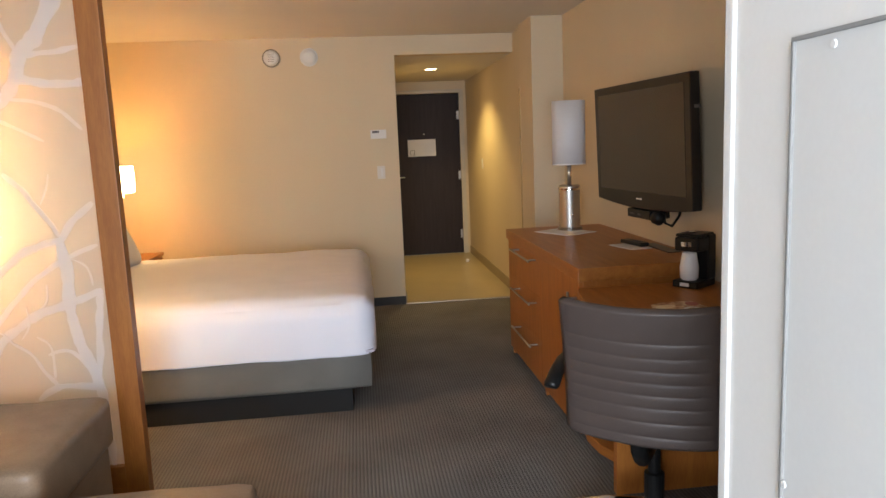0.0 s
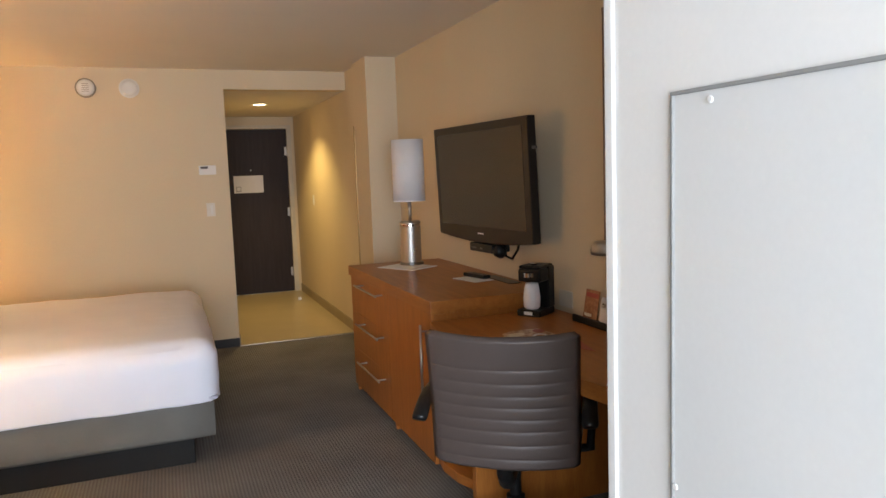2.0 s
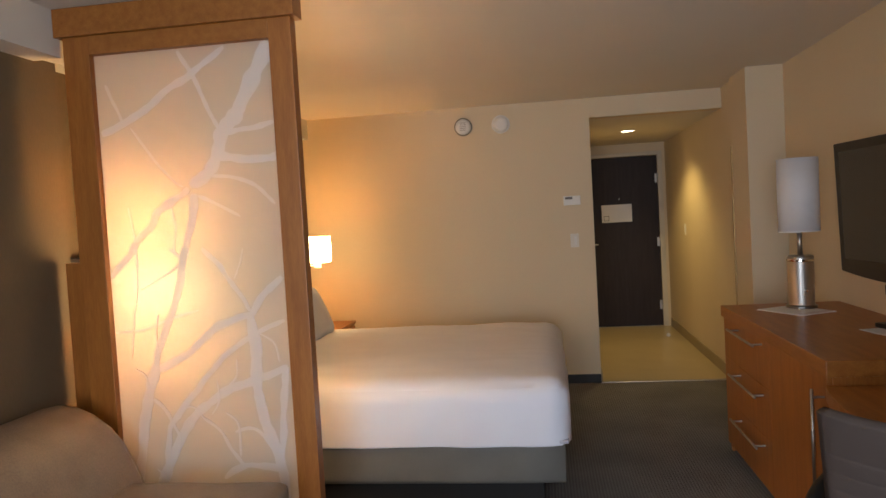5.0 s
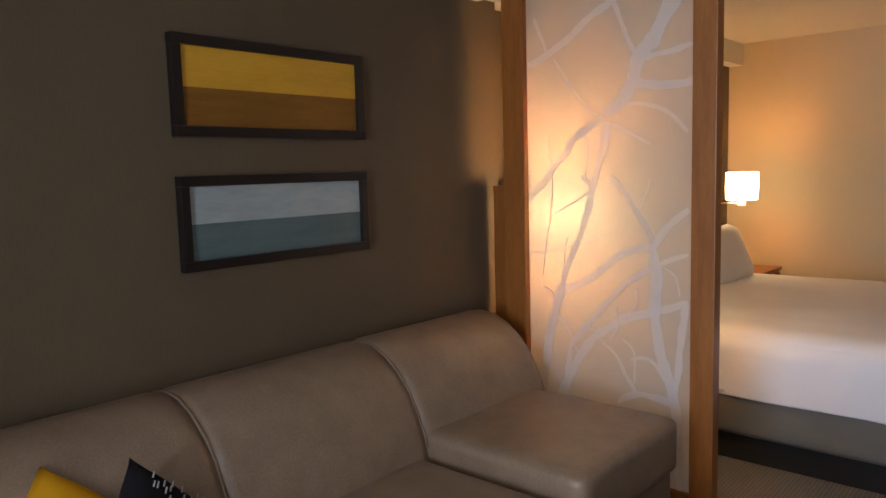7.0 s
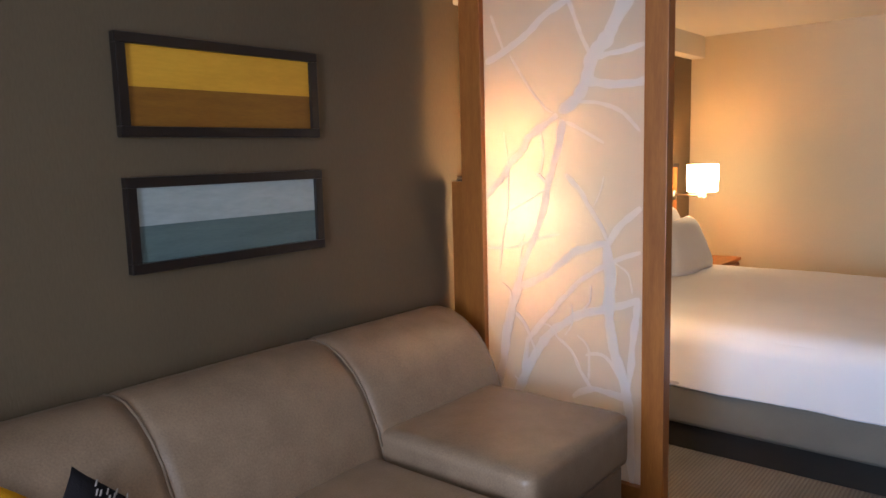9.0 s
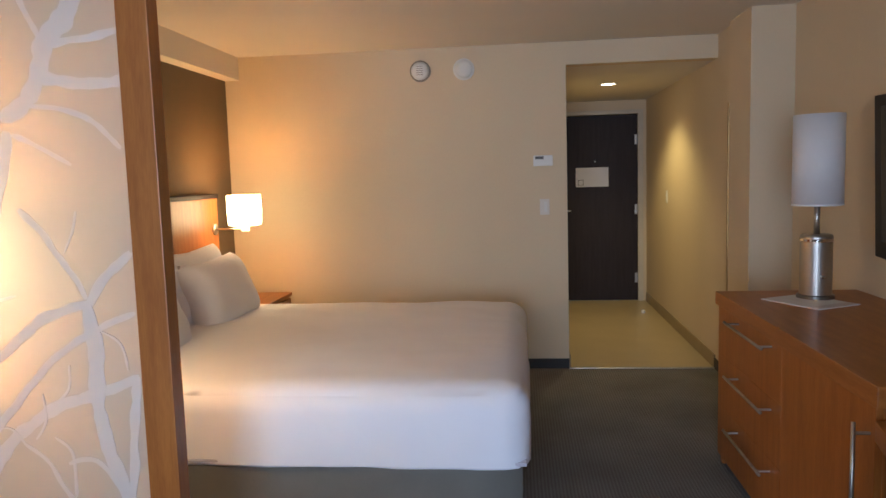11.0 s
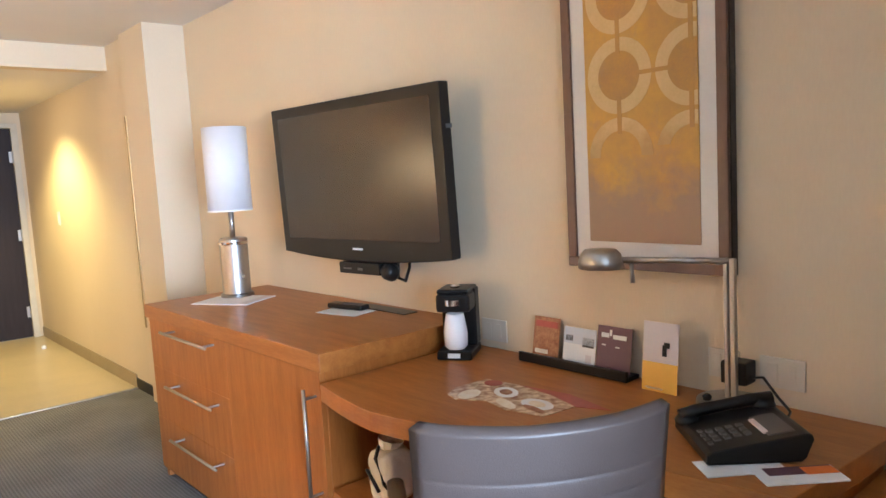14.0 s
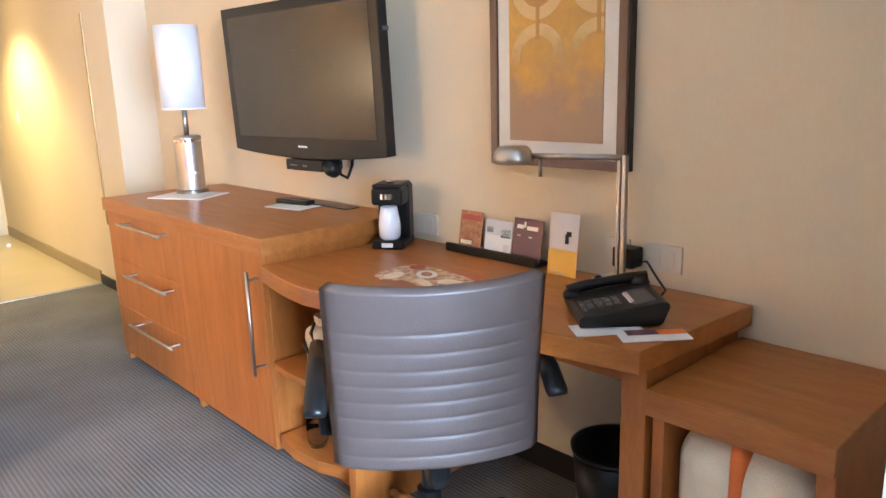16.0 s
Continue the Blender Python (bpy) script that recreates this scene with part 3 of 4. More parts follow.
def divider():
    o = thing("room_divider", pose(-0.9, -3.37, 0), "tall wood-framed divider with a frosted branch panel", "divider")
    part("post", box(-1.39, PX0, -3.43, -3.37, 0, 2.275, 0.003), WOODV, o)
    part("post", box(PX1, -0.432, -3.43, -3.37, 0, 2.275, 0.003), WOODV, o)
    part("head_rail", box(PX0, PX1, -3.43, -3.37, PZ1, 2.275, 0.003), WOOD, o)
    part("cornice", box(-1.415, -0.41, -3.45, -3.35, 2.275, 2.388, 0.003), WOOD, o)
    part("bottom_rail", box(PX0, PX1, -3.43, -3.37, 0.0, PZ0, 0.003), WOOD, o)
    p = part("panel", box(PX0 + 0.001, PX1 - 0.001, -3.402, -3.394, PZ0 + 0.001, PZ1 - 0.001), RESIN, o, "frosted resin panel glowing from behind")
    limb(p, 0.0170, (0.01, 1.88), (0.14, 1.92), (0.30, 1.98), (0.40, 2.04), (0.54, 2.09), (0.74, 2.19))
    limb(p, 0.0075, (0.05, 2.08), (0.11, 1.97), (0.14, 1.92))
    limb(p, 0.0340, (1.00, 2.19), (0.93, 2.11), (0.86, 2.02), (0.78, 1.92), (0.70, 1.86), (0.68, 1.80), (0.61, 1.70), (0.50, 1.65))
    limb(p, 0.0100, (0.48, 2.19), (0.56, 2.08), (0.63, 1.95), (0.69, 1.86))
    limb(p, 0.0132, (0.71, 1.85), (0.82, 1.86), (1.00, 1.88))
    limb(p, 0.0207, (0.65, 1.77), (0.76, 1.75), (0.89, 1.74), (1.00, 1.75))
    limb(p, 0.0094, (0.61, 1.69), (0.77, 1.67), (0.88, 1.63), (0.97, 1.56))
    limb(p, 0.0075, (0.54, 1.61), (0.65, 1.57), (0.77, 1.52))
    limb(p, 0.0057, (0.18, 1.90), (0.28, 1.79), (0.40, 1.68), (0.46, 1.65))
    limb(p, 0.0170, (0.49, 1.64), (0.38, 1.59), (0.30, 1.55), (0.26, 1.50), (0.19, 1.46), (0.12, 1.39), (-0.01, 1.30))
    limb(p, 0.0188, (0.52, 1.62), (0.50, 1.53), (0.46, 1.43), (0.43, 1.36), (0.40, 1.27), (0.37, 1.20), (0.32, 1.11), (0.25, 1.00), (0.23, 0.93))
    limb(p, 0.0047, (0.38, 1.58), (0.40, 1.48), (0.38, 1.40), (0.41, 1.37))
    limb(p, 0.0094, (0.35, 1.40), (0.41, 1.37))
    limb(p, 0.0047, (0.42, 1.34), (0.30, 1.29), (0.16, 1.24))
    limb(p, 0.0047, (0.13, 1.58), (0.15, 1.49), (0.16, 1.38), (0.15, 1.24), (0.12, 1.13), (0.09, 0.97))
    limb(p, 0.0057, (0.00, 1.07), (0.18, 1.08), (0.33, 1.12), (0.50, 1.15))
    limb(p, 0.0047, (0.26, 1.14), (0.24, 1.06), (0.24, 1.00))
    limb(p, 0.0113, (0.54, 1.40), (0.62, 1.34), (0.67, 1.28), (0.73, 1.22), (0.79, 1.14))
    limb(p, 0.0041, (0.77, 1.39), (0.75, 1.33), (0.71, 1.27))
    limb(p, 0.0170, (0.24, 0.91), (0.38, 0.96), (0.48, 1.01), (0.58, 1.07), (0.67, 1.10), (0.80, 1.13))
    limb(p, 0.0170, (0.79, 1.12), (0.87, 1.20), (0.98, 1.27))
    limb(p, 0.0245, (0.23, 0.94), (0.17, 0.80), (0.13, 0.68), (0.10, 0.54), (0.04, 0.38), (-0.01, 0.21))
    limb(p, 0.0207, (0.19, 0.41), (0.30, 0.57), (0.41, 0.70), (0.54, 0.78), (0.66, 0.83), (0.80, 0.86), (0.98, 0.91))
    limb(p, 0.0085, (0.20, 0.79), (0.27, 0.74), (0.31, 0.67), (0.35, 0.62))
    limb(p, 0.0132, (0.24, 0.44), (0.27, 0.62), (0.31, 0.70), (0.46, 0.83), (0.63, 0.96), (0.79, 1.04), (0.98, 1.10))
    limb(p, 0.0245, (0.79, 1.12), (0.81, 0.97), (0.80, 0.84), (0.83, 0.70), (0.88, 0.59), (0.92, 0.44), (0.94, 0.15))
    limb(p, 0.0151, (0.97, 0.91), (0.94, 0.75), (0.93, 0.63), (0.90, 0.49))
    limb(p, 0.0170, (0.91, 0.50), (0.79, 0.51), (0.69, 0.51), (0.58, 0.46))
    limb(p, 0.0075, (0.70, 0.51), (0.63, 0.58), (0.57, 0.66), (0.48, 0.71))
    limb(p, 0.0057, (0.68, 0.55), (0.68, 0.68), (0.61, 0.73))
    limb(p, 0.0085, (0.66, 0.65), (0.78, 0.66), (0.88, 0.56))
    # fine side shoots off the lower thicket
    rnd = random.Random(11)
    for k in range(7):
        u, z, a = rnd.uniform(0.1, 0.95), rnd.uniform(0.4, 0.95), rnd.uniform(0.5, 2.6)
        d = 0.05 + 0.05 * rnd.random()
        limb(p, 0.004, (u, z), (u + d * math.cos(a), z + d * math.sin(a)), (u + 2 * d * math.cos(a + 0.4), z + 1.9 * d * math.sin(a + 0.4)))
    return o


divider()


# ---- sofa ----
def back_section(y0, y1):
    """Leather back cushion with a curved front, rounded over the top."""
    prof = [(-1.54, 0.25), (-1.54, 0.76), (-1.525, 0.79), (-1.48, 0.812), (-1.42, 0.822), (-1.35, 0.815), (-1.28, 0.785), (-1.215, 0.735), (-1.165, 0.675),
            (-1.13, 0.61), (-1.10, 0.545), (-1.085, 0.49), (-1.07, 0.42), (-1.065, 0.25)]
    b = bmesh.new()
    n_ = 20
    rows = []
    for i in range(n_ + 1):
        f_ = i / n_
        pinch = min(f_, 1 - f_) * (y1 - y0)
        s_ = -0.008 * max(0, 1 - pinch / 0.03) ** 2
        y = y0 + (y1 - y0) * f_
        if i in (0, n_):
            y += 0.002 * (1 if i == 0 else -1)
        row = []
        for x, z in prof:
            sag = 0.012 * math.sin(math.pi * f_) if x > -1.45 else 0
            w = 0.004 * noise.noise(Vector((x * 7, y * 7, z * 7)))
            row.append(b.verts.new((x + (s_ * 0.8 + sag) + w, y, z + s_ + sag * 0.5 + w)))
        rows.append(row)
    for a, c in zip(rows, rows[1:]):
        for k in range(len(prof) - 1):
            b.faces.new((a[k], a[k + 1], c[k + 1], c[k]))
        b.faces.new((a[-1], a[0], c[0], c[-1]))
    b.faces.new(rows[0])
    b.faces.new(rows[-1][::-1])
    return b


def seam(y):
    pts = [(-1.525, 0.79), (-1.48, 0.812), (-1.42, 0.822), (-1.35, 0.815), (-1.28, 0.785), (-1.215, 0.735), (-1.165, 0.675), (-1.13, 0.61), (-1.10, 0.545), (-1.085, 0.49)]
    return tube([(x - 0.006, y, z - 0.0065) for x, z in pts], 0.005, 8)


def sofa():
    o = thing("sectional_sofa", pose(-1.1, -5.2, 0), "taupe leather sectional sofa with a chaise", "sofa")
    for y0, y1 in ((-4.30, -3.56), (-5.06, -4.30), (-5.9, -5.06), (-6.9, -5.9)):
        part("back_cushion", back_section(y0, y1), SOFALEATHER, o, smooth=True)
    for y in (-4.30, -5.06, -5.9):
        part("piping", seam(y), mat("piping_leather", (0.27, 0.195, 0.135), None, 0.5), o, smooth=True)
    part("seat_cushion", cushion(-1.13, -0.475, -4.295, -3.62, 0.335, 0.535, 0.01, 18, 0.035), SOFALEATHER, o, smooth=True)
    part("seat_base", box(-1.5, -0.50, -4.29, -3.64, 0.05, 0.33, 0.012), SOFALEATHER, o)
    part("chaise_cushion", cushion(-1.12, 0.17, -5.055, -4.32, 0.28, 0.465, 0.012, 22, 0.04), SOFALEATHER, o, smooth=True)
    part("chaise_base", box(-1.5, 0.15, -5.05, -4.335, 0.05, 0.28, 0.012), SOFALEATHER, o)
    part("seat_cushion", cushion(-1.13, -0.475, -5.89, -5.065, 0.335, 0.515, 0.012, 18, 0.035), SOFALEATHER, o, smooth=True)
    part("seat_base", box(-1.5, -0.50, -6.9, -5.055, 0.05, 0.33, 0.012), SOFALEATHER, o)
    part("seat_cushion", cushion(-1.13, -0.475, -6.9, -5.9, 0.335, 0.515, 0.012, 18, 0.035), SOFALEATHER, o, smooth=True)
    for x, y in ((-1.42, -3.72), (-0.56, -3.72), (-0.56, -6.8), (-1.42, -6.8), (0.08, -4.4), (0.08, -4.98)):
        part("leg", turned([(0.02, 0), (0.025, 0.05)], 14, pose(x, y, 0)), DARKWOOD, o)


sofa()
pillow(-1.07, -5.46, 0.565, 0.38, 0.38, 0.14, -38, YELLOW, "mustard yellow throw pillow on the sofa", "throw_pillow", 12, "throw pillows on the sofa").rotation_euler.rotate_axis("X", radians(40))
bp = pillow(-1.03, -5.28, 0.523, 0.38, 0.38, 0.12, -20, BLACKFABRIC, "black throw pillow with short white dashes", "throw_pillow", 30, "throw pillows on the sofa")
bp.rotation_euler.rotate_axis("X", radians(42))
dash = bmesh.new()
rnd = random.Random(4)
for k in range(90):
    u, v = rnd.uniform(-0.8, 0.8), rnd.uniform(-0.8, 0.8)
    th = 0.065 * max(0, (1 - u ** 4) * (1 - v ** 4)) ** 0.55 * 1.02 + 0.002
    box(th - 0.003, th + 0.0015, u * 0.2 - 0.008, u * 0.2 + 0.008, v * 0.2 - 0.001, v * 0.2 + 0.001, bm=dash)
tagged(part("stitching", dash, mat("pale_thread", (0.34, 0.31, 0.28), None, 0.9), bp, "short pale dashes", local=True), kind="stuff")


# ---- pictures over the sofa ----
def landscape(z0, z1, upper, lower, split, label):
    y0, y1, x = -4.925, -4.147, -1.545
    o = thing("framed_picture", pose(x, (y0 + y1) / 2, z0), label, "picture", "pictures over the sofa")
    w = 0.033
    for name, b in (("frame_rail", box(x, x + 0.032, y0, y1, z1 - w, z1, 0.003)), ("frame_rail", box(x, x + 0.032, y0, y1, z0, z0 + w, 0.003)),
                    ("frame_stile", box(x, x + 0.031, y0, y0 + w, z0 + w, z1 - w, 0.003)), ("frame_stile", box(x, x + 0.031, y1 - w, y1, z0 + w, z1 - w, 0.003))):
        part(name, b, BLACKFRAME, o)
    part("upper_print", box(x + 0.002, x + 0.017, y0 + w, y1 - w, split, z1 - w), upper, o)
    part("lower_print", box(x + 0.002, x + 0.016, y0 + w, y1 - w, z0 + w, split), lower, o)


landscape(1.568, 1.882, GOLDSKY, GOLDLAND, 1.722, "wide dark-framed picture of a golden horizon")
landscape(1.143, 1.445, BLUESKY, BLUESEA, 1.292, "wide dark-framed picture of a grey-blue horizon")


# ---- white partition panel ----
CX = 1.13
RIM = mat("grey_rim", (0.26, 0.26, 0.25), None, 0.65)
p = thing("access_panel", pose(CX, -5.9, 1.2), "pale grey access panel with a raised rim on the white partition", "panel")
part("sheet", box(CX - 0.004, CX, -6.35, -5.50, 0.90, 1.568, 0.001), GREYPANEL, p)
for b in (box(CX - 0.008, CX, -6.355, -5.497, 1.564, 1.570, 0.0015), box(CX - 0.008, CX, -6.355, -5.497, 0.897, 0.903, 0.0015),
          box(CX - 0.008, CX, -5.503, -5.497, 0.903, 1.564, 0.0015), box(CX - 0.008, CX, -6.355, -6.349, 0.903, 1.564, 0.0015)):
    part("rim", b, RIM, p)
for y, z in ((-5.585, 1.55), (-5.508, 0.93), (-6.27, 1.55)):
    part("screw", turned([(0.006, 0), (0.005, 0.002)], 12, pose(CX - 0.006, y, z, 0, -90)), WHITE, p)
solo("partition_trim", box(CX - 0.006, CX + 0.02, -5.34, -5.314, 0, 2.38, 0.004), WHITE, "white rounded edge bead of the partition", "trim", kind="structure")


# ---- dresser ----
def bar_handle(a, b_, out, parent):
    """Bar between two ends with two posts to the front."""
    a, b_, out = Vector(a), Vector(b_), Vector(out)
    h = part("handle", tube([a, b_], 0.0065, 12), STEEL, parent, "brushed steel bar handle", smooth=True)
    for f_ in (0.08, 0.92):
        p_ = a.lerp(b_, f_)
        part("mount", tube([p_, p_ - out], 0.005, 10), STEEL, h)
    return h


def dresser():
    o = thing("dresser", pose(1.85, -2.5, 0), "cherry wood dresser with three drawers and a tall door", "dresser")
    part("top", box(1.505, 2.168, -3.30, -1.69, 0.79, 0.853, 0.004), WOOD, o)
    part("carcass", box(1.535, 2.165, -3.28, -1.715, 0.045, 0.79, 0.002), WOODV, o)
    for z0, z1, hz in ((0.5545, 0.787, 0.760), (0.3045, 0.5530, 0.508), (0.045, 0.3030, 0.257)):
        d_ = part("drawer", box(1.515, 1.537, -2.5655, -1.72, z0, z1, 0.0012), WOODV, o)
        bar_handle((1.462, -2.50, hz), (1.462, -2.00, hz), (-0.054, 0, 0), d_)
    d_ = part("door", box(1.515, 1.537, -3.275, -2.567, 0.045, 0.787, 0.0012), WOODV, o)
    bar_handle((1.47, -3.245, 0.345), (1.47, -3.245, 0.735), (-0.045, 0, 0), d_)
    for x in (1.53, 2.10):
        for y in (-1.75, -2.60):
            part("foot", box(x - 0.005, x + 0.03, y - 0.015, y + 0.015, 0, 0.046, 0.003), WOODV, o)
    part("cable_grille", box(2.06, 2.13, -3.03, -2.70, 0.852, 0.857, 0.001), BLACKFRAME, o, "dark cable grille")


dresser()


# ---- desk ----
def arc_front(n_=16):
    return [(1.50 - 0.055 * math.sin(math.pi * min(1, 1.9 * i / n_)) * (1 if i / n_ < 0.53 else 0) + 0.166 * max(0, (i / n_ - 0.25) / 0.75) ** 1.15, -3.302 - 1.39 * i / n_) for i in range(n_ + 1)]


def desk():
    o = thing("desk", pose(1.9, -4.0, 0), "cherry wood desk with a bowed front beside the dresser", "desk")
    part("top", slab(arc_front() + [(2.165, -4.725), (2.165, -3.302)], 0.703, 0.76, 0.003), WOOD, o)
    part("apron", box(1.78, 1.80, -4.58, -3.78, 0.62, 0.703, 0.002), WOODV, o)
    part("leg", box(1.70, 1.765, -4.692, -4.625, 0, 0.703, 0.003), WOODV, o)
    part("side_panel", box(1.765, 2.165, -4.690, -4.672, 0, 0.703, 0.002), WOODV, o)
    # open cubby with curved shelves under the desk
    for z0, z1 in ((0.375, 0.40), (0.07, 0.115)):
        part("shelf", slab([(1.52, -3.30), (1.50, -3.42), (1.51, -3.56), (1.56, -3.70), (1.66, -3.76), (2.15, -3.76), (2.15, -3.30)], z0, z1, 0.003), WOOD, o)
    part("cubby_side", box(1.50, 2.15, -3.80, -3.762, 0, 0.703, 0.002), WOODV, o)
    part("cubby_back", box(2.13, 2.15, -3.755, -3.30, 0.0, 0.703, 0.002), WOODV, o)
    part("cubby_plinth", box(1.60, 2.1, -3.74, -3.30, 0, 0.07, 0.002), WOODV, o)


desk()


def low_bench():
    o = thing("luggage_bench", pose(1.93, -4.98, 0), "low cherry wood luggage bench beside the desk", "bench")
    part("top", box(1.69, 2.165, -5.10, -4.697, 0.60, 0.665, 0.003), WOOD, o)
    part("side_panel", box(1.715, 2.16, -5.098, -5.06, 0, 0.60, 0.003), WOODV, o)
    part("side_panel", box(1.71, 2.16, -4.735, -4.705, 0, 0.60, 0.003), WOODV, o)
    part("shelf", box(1.73, 2.16, -5.06, -4.735, 0.26, 0.285, 0.003), WOOD, o)


low_bench()
bl = thing("folded_blanket", pose(1.94, -4.91, 0.285), "rolled cream fleece blanket with an orange band", "blanket")
part("roll", cushion(1.712, 2.12, -5.058, -4.737, 0.285, 0.585, 0.012, 22, 0.10, 0.03), BLANKET, bl, smooth=True)
part("band", cushion(1.705, 2.126, -4.925, -4.885, 0.283, 0.599, 0.008, 8, 0.02, 0.0), ORANGE, bl, "orange paper band", smooth=True)


def waste_bin():
    o = thing("waste_bin", pose(1.98, -4.44, 0), "round black mesh waste bin under the desk", "bin")
    part("body", turned([(0.0, 0.006), (0.10, 0.004), (0.105, 0.0), (0.13, 0.31), (0.127, 0.31), (0.102, 0.012), (0.0, 0.012)], 32, pose(1.98, -4.44, 0), close=False), BLACKPLASTIC, o, smooth=True)
    part("rim", turned([(0.127, 0.305), (0.134, 0.305), (0.136, 0.318), (0.127, 0.318)], 32, pose(1.98, -4.44, 0), close=False), BLACKPLASTIC, o, smooth=True)


waste_bin()


# ---- television ----
def television():
    o = thing("television", pose(1.9585, -2.8775, 1.405, 0, -2.0, 4.5), "wall-mounted black flat television, switched off", "television")
    b = bmesh.new()
    n_ = 16
    outline = [(-0.517 + 1.034 * i / n_, -0.309 - 0.028 * (1 - (2 * i / n_ - 1) ** 2)) for i in range(n_ + 1)] + [(0.517, 0.31), (-0.517, 0.31)]
    vs = [b.verts.new((0.0, y, z)) for y, z in outline]
    f_ = b.faces.new(vs)
    for e in bmesh.ops.extrude_face_region(b, geom=[f_])["geom"]:
        if isinstance(e, bmesh.types.BMVert):
            e.co.x = 0.048
    bmesh.ops.bevel(b, geom=b.edges[:], offset=0.006, segments=2, profile=0.6, affect="EDGES")
    body = part("body", b, BLACKPLASTIC, o, local=True)
    part("screen", box(-0.002, 0.004, -0.468, 0.468, -0.248, 0.268, 0.001), SCREEN, o, "dark glossy screen", local=True)
    part("back_hump", box(0.048, 0.12, -0.38, 0.38, -0.22, 0.22, 0.02), BLACKPLASTIC, o, local=True)
    part("wall_bracket", box(0.12, 0.205, -0.2, 0.2, -0.12, 0.12, 0.004), BLACKPLASTIC, o, local=True)
    part("badge", box(-0.003, 0.0, -0.03, 0.03, -0.289, -0.281, 0.001), PAPER, o, "small pale badge", local=True)
    part("side_label", box(0.02, 0.05, -0.5185, -0.516, 0.15, 0.165), GREYKEYS, o, local=True)
    r = part("receiver_box", box(-0.01, 0.10, -0.13, 0.12, -0.385, -0.34, 0.004), BLACKPLASTIC, o, "black set-top box under the screen", local=True)
    part("indicator", box(-0.012, -0.01, 0.04, 0.09, -0.367, -0.361), GREYKEYS, r)
    part("front_mark", box(-0.012, -0.01, -0.03, 0.0, -0.369, -0.36), GREYKEYS, r)
    part("cable_boss", turned([(0.03, 0), (0.034, 0.01), (0.034, 0.04), (0.024, 0.055)], 20, pose(0.04, -0.16, -0.385, 0, -60)), BLACKPLASTIC, o, local=True, smooth=True)
    part("cable", tube([(0.05, -0.16, -0.33), (0.05, -0.17, -0.40), (0.09, -0.165, -0.42), (0.15, -0.13, -0.38), (0.19, -0.1, -0.3)], 0.007, 8), BLACKPLASTIC, o, local=True, smooth=True)


television()


# ---- things on the dresser ----
def table_lamp(x, y):
    o = thing("table_lamp", pose(x, y, 0.853), "brushed steel cylinder table lamp with a white drum shade", "lamp")
    m = pose(x, y, 0.853)
    part("foot", turned([(0.078, 0), (0.08, 0.004), (0.08, 0.018), (0.074, 0.022)], 40, m), mat("dark_steel", (0.25, 0.24, 0.23), None, 0.3, 1.0, bump=0), o, smooth=False)
    part("body", turned([(0.068, 0.022), (0.068, 0.285), (0.064, 0.292), (0.06, 0.294)], 48, m), STEEL, o, smooth=False)
    part("collar", turned([(0.0695, 0.262), (0.0705, 0.264), (0.0705, 0.274), (0.0695, 0.276)], 48, m, close=False), CHROME, o)
    part("stem", turned([(0.013, 0.292), (0.013, 0.44)], 16, m), STEEL, o, smooth=True)
    part("shade", turned([(0.104, 0.425), (0.106, 0.425), (0.106, 0.828), (0.104, 0.828)], 48, m, close=False), SHADE, o, "white fabric drum shade", smooth=True)
    part("shade_hoop", turned([(0.1065, 0.424), (0.1075, 0.424), (0.1075, 0.432), (0.1065, 0.432)], 48, m, close=False), PAPER, o)
    part("switch_knob", turned([(0.008, 0), (0.008, 0.02)], 10, pose(x, y - 0.066, 0.96, 90)), CHROME, o)


table_lamp(1.885, -1.92)


def sheet(name, m, w, h, material, label, category, t=0.0025, z=0.0):
    o = thing(name, m, label, category)
    part("sheet", box(-w / 2, w / 2, -h / 2, h / 2, z, z + t, 0.0008), material, o, local=True)
    return o


o = sheet("paper_folder", pose(1.82, -2.02, 0.8535, 0, 0, 28), 0.24, 0.31, PAPER, "white paper folder lying on the dresser", "folder", 0.004)
part("grey_print", box(-0.115, 0.115, -0.15, -0.10, 0.0042, 0.0046), LILAC, o, local=True)
sheet("channel_card", pose(1.965, -2.76, 0.8535, 0, 0, 12), 0.13, 0.22, PAPER, "white channel card under the remote", "card")
r = thing("remote_control", pose(2.005, -2.72, 0.857, 0, 0, 12), "black television remote lying on a white card", "remote")
part("case", box(-0.026, 0.026, -0.1, 0.1, 0, 0.022, 0.008, 3), BLACKPLASTIC, r, local=True)
for i in range(3):
    for j in range(6):
        part("button", box(-0.017 + 0.013 * i, -0.009 + 0.013 * i, -0.07 + 0.02 * j, -0.062 + 0.02 * j, 0.0215, 0.024, 0.001, 1), GREYKEYS, r, local=True)


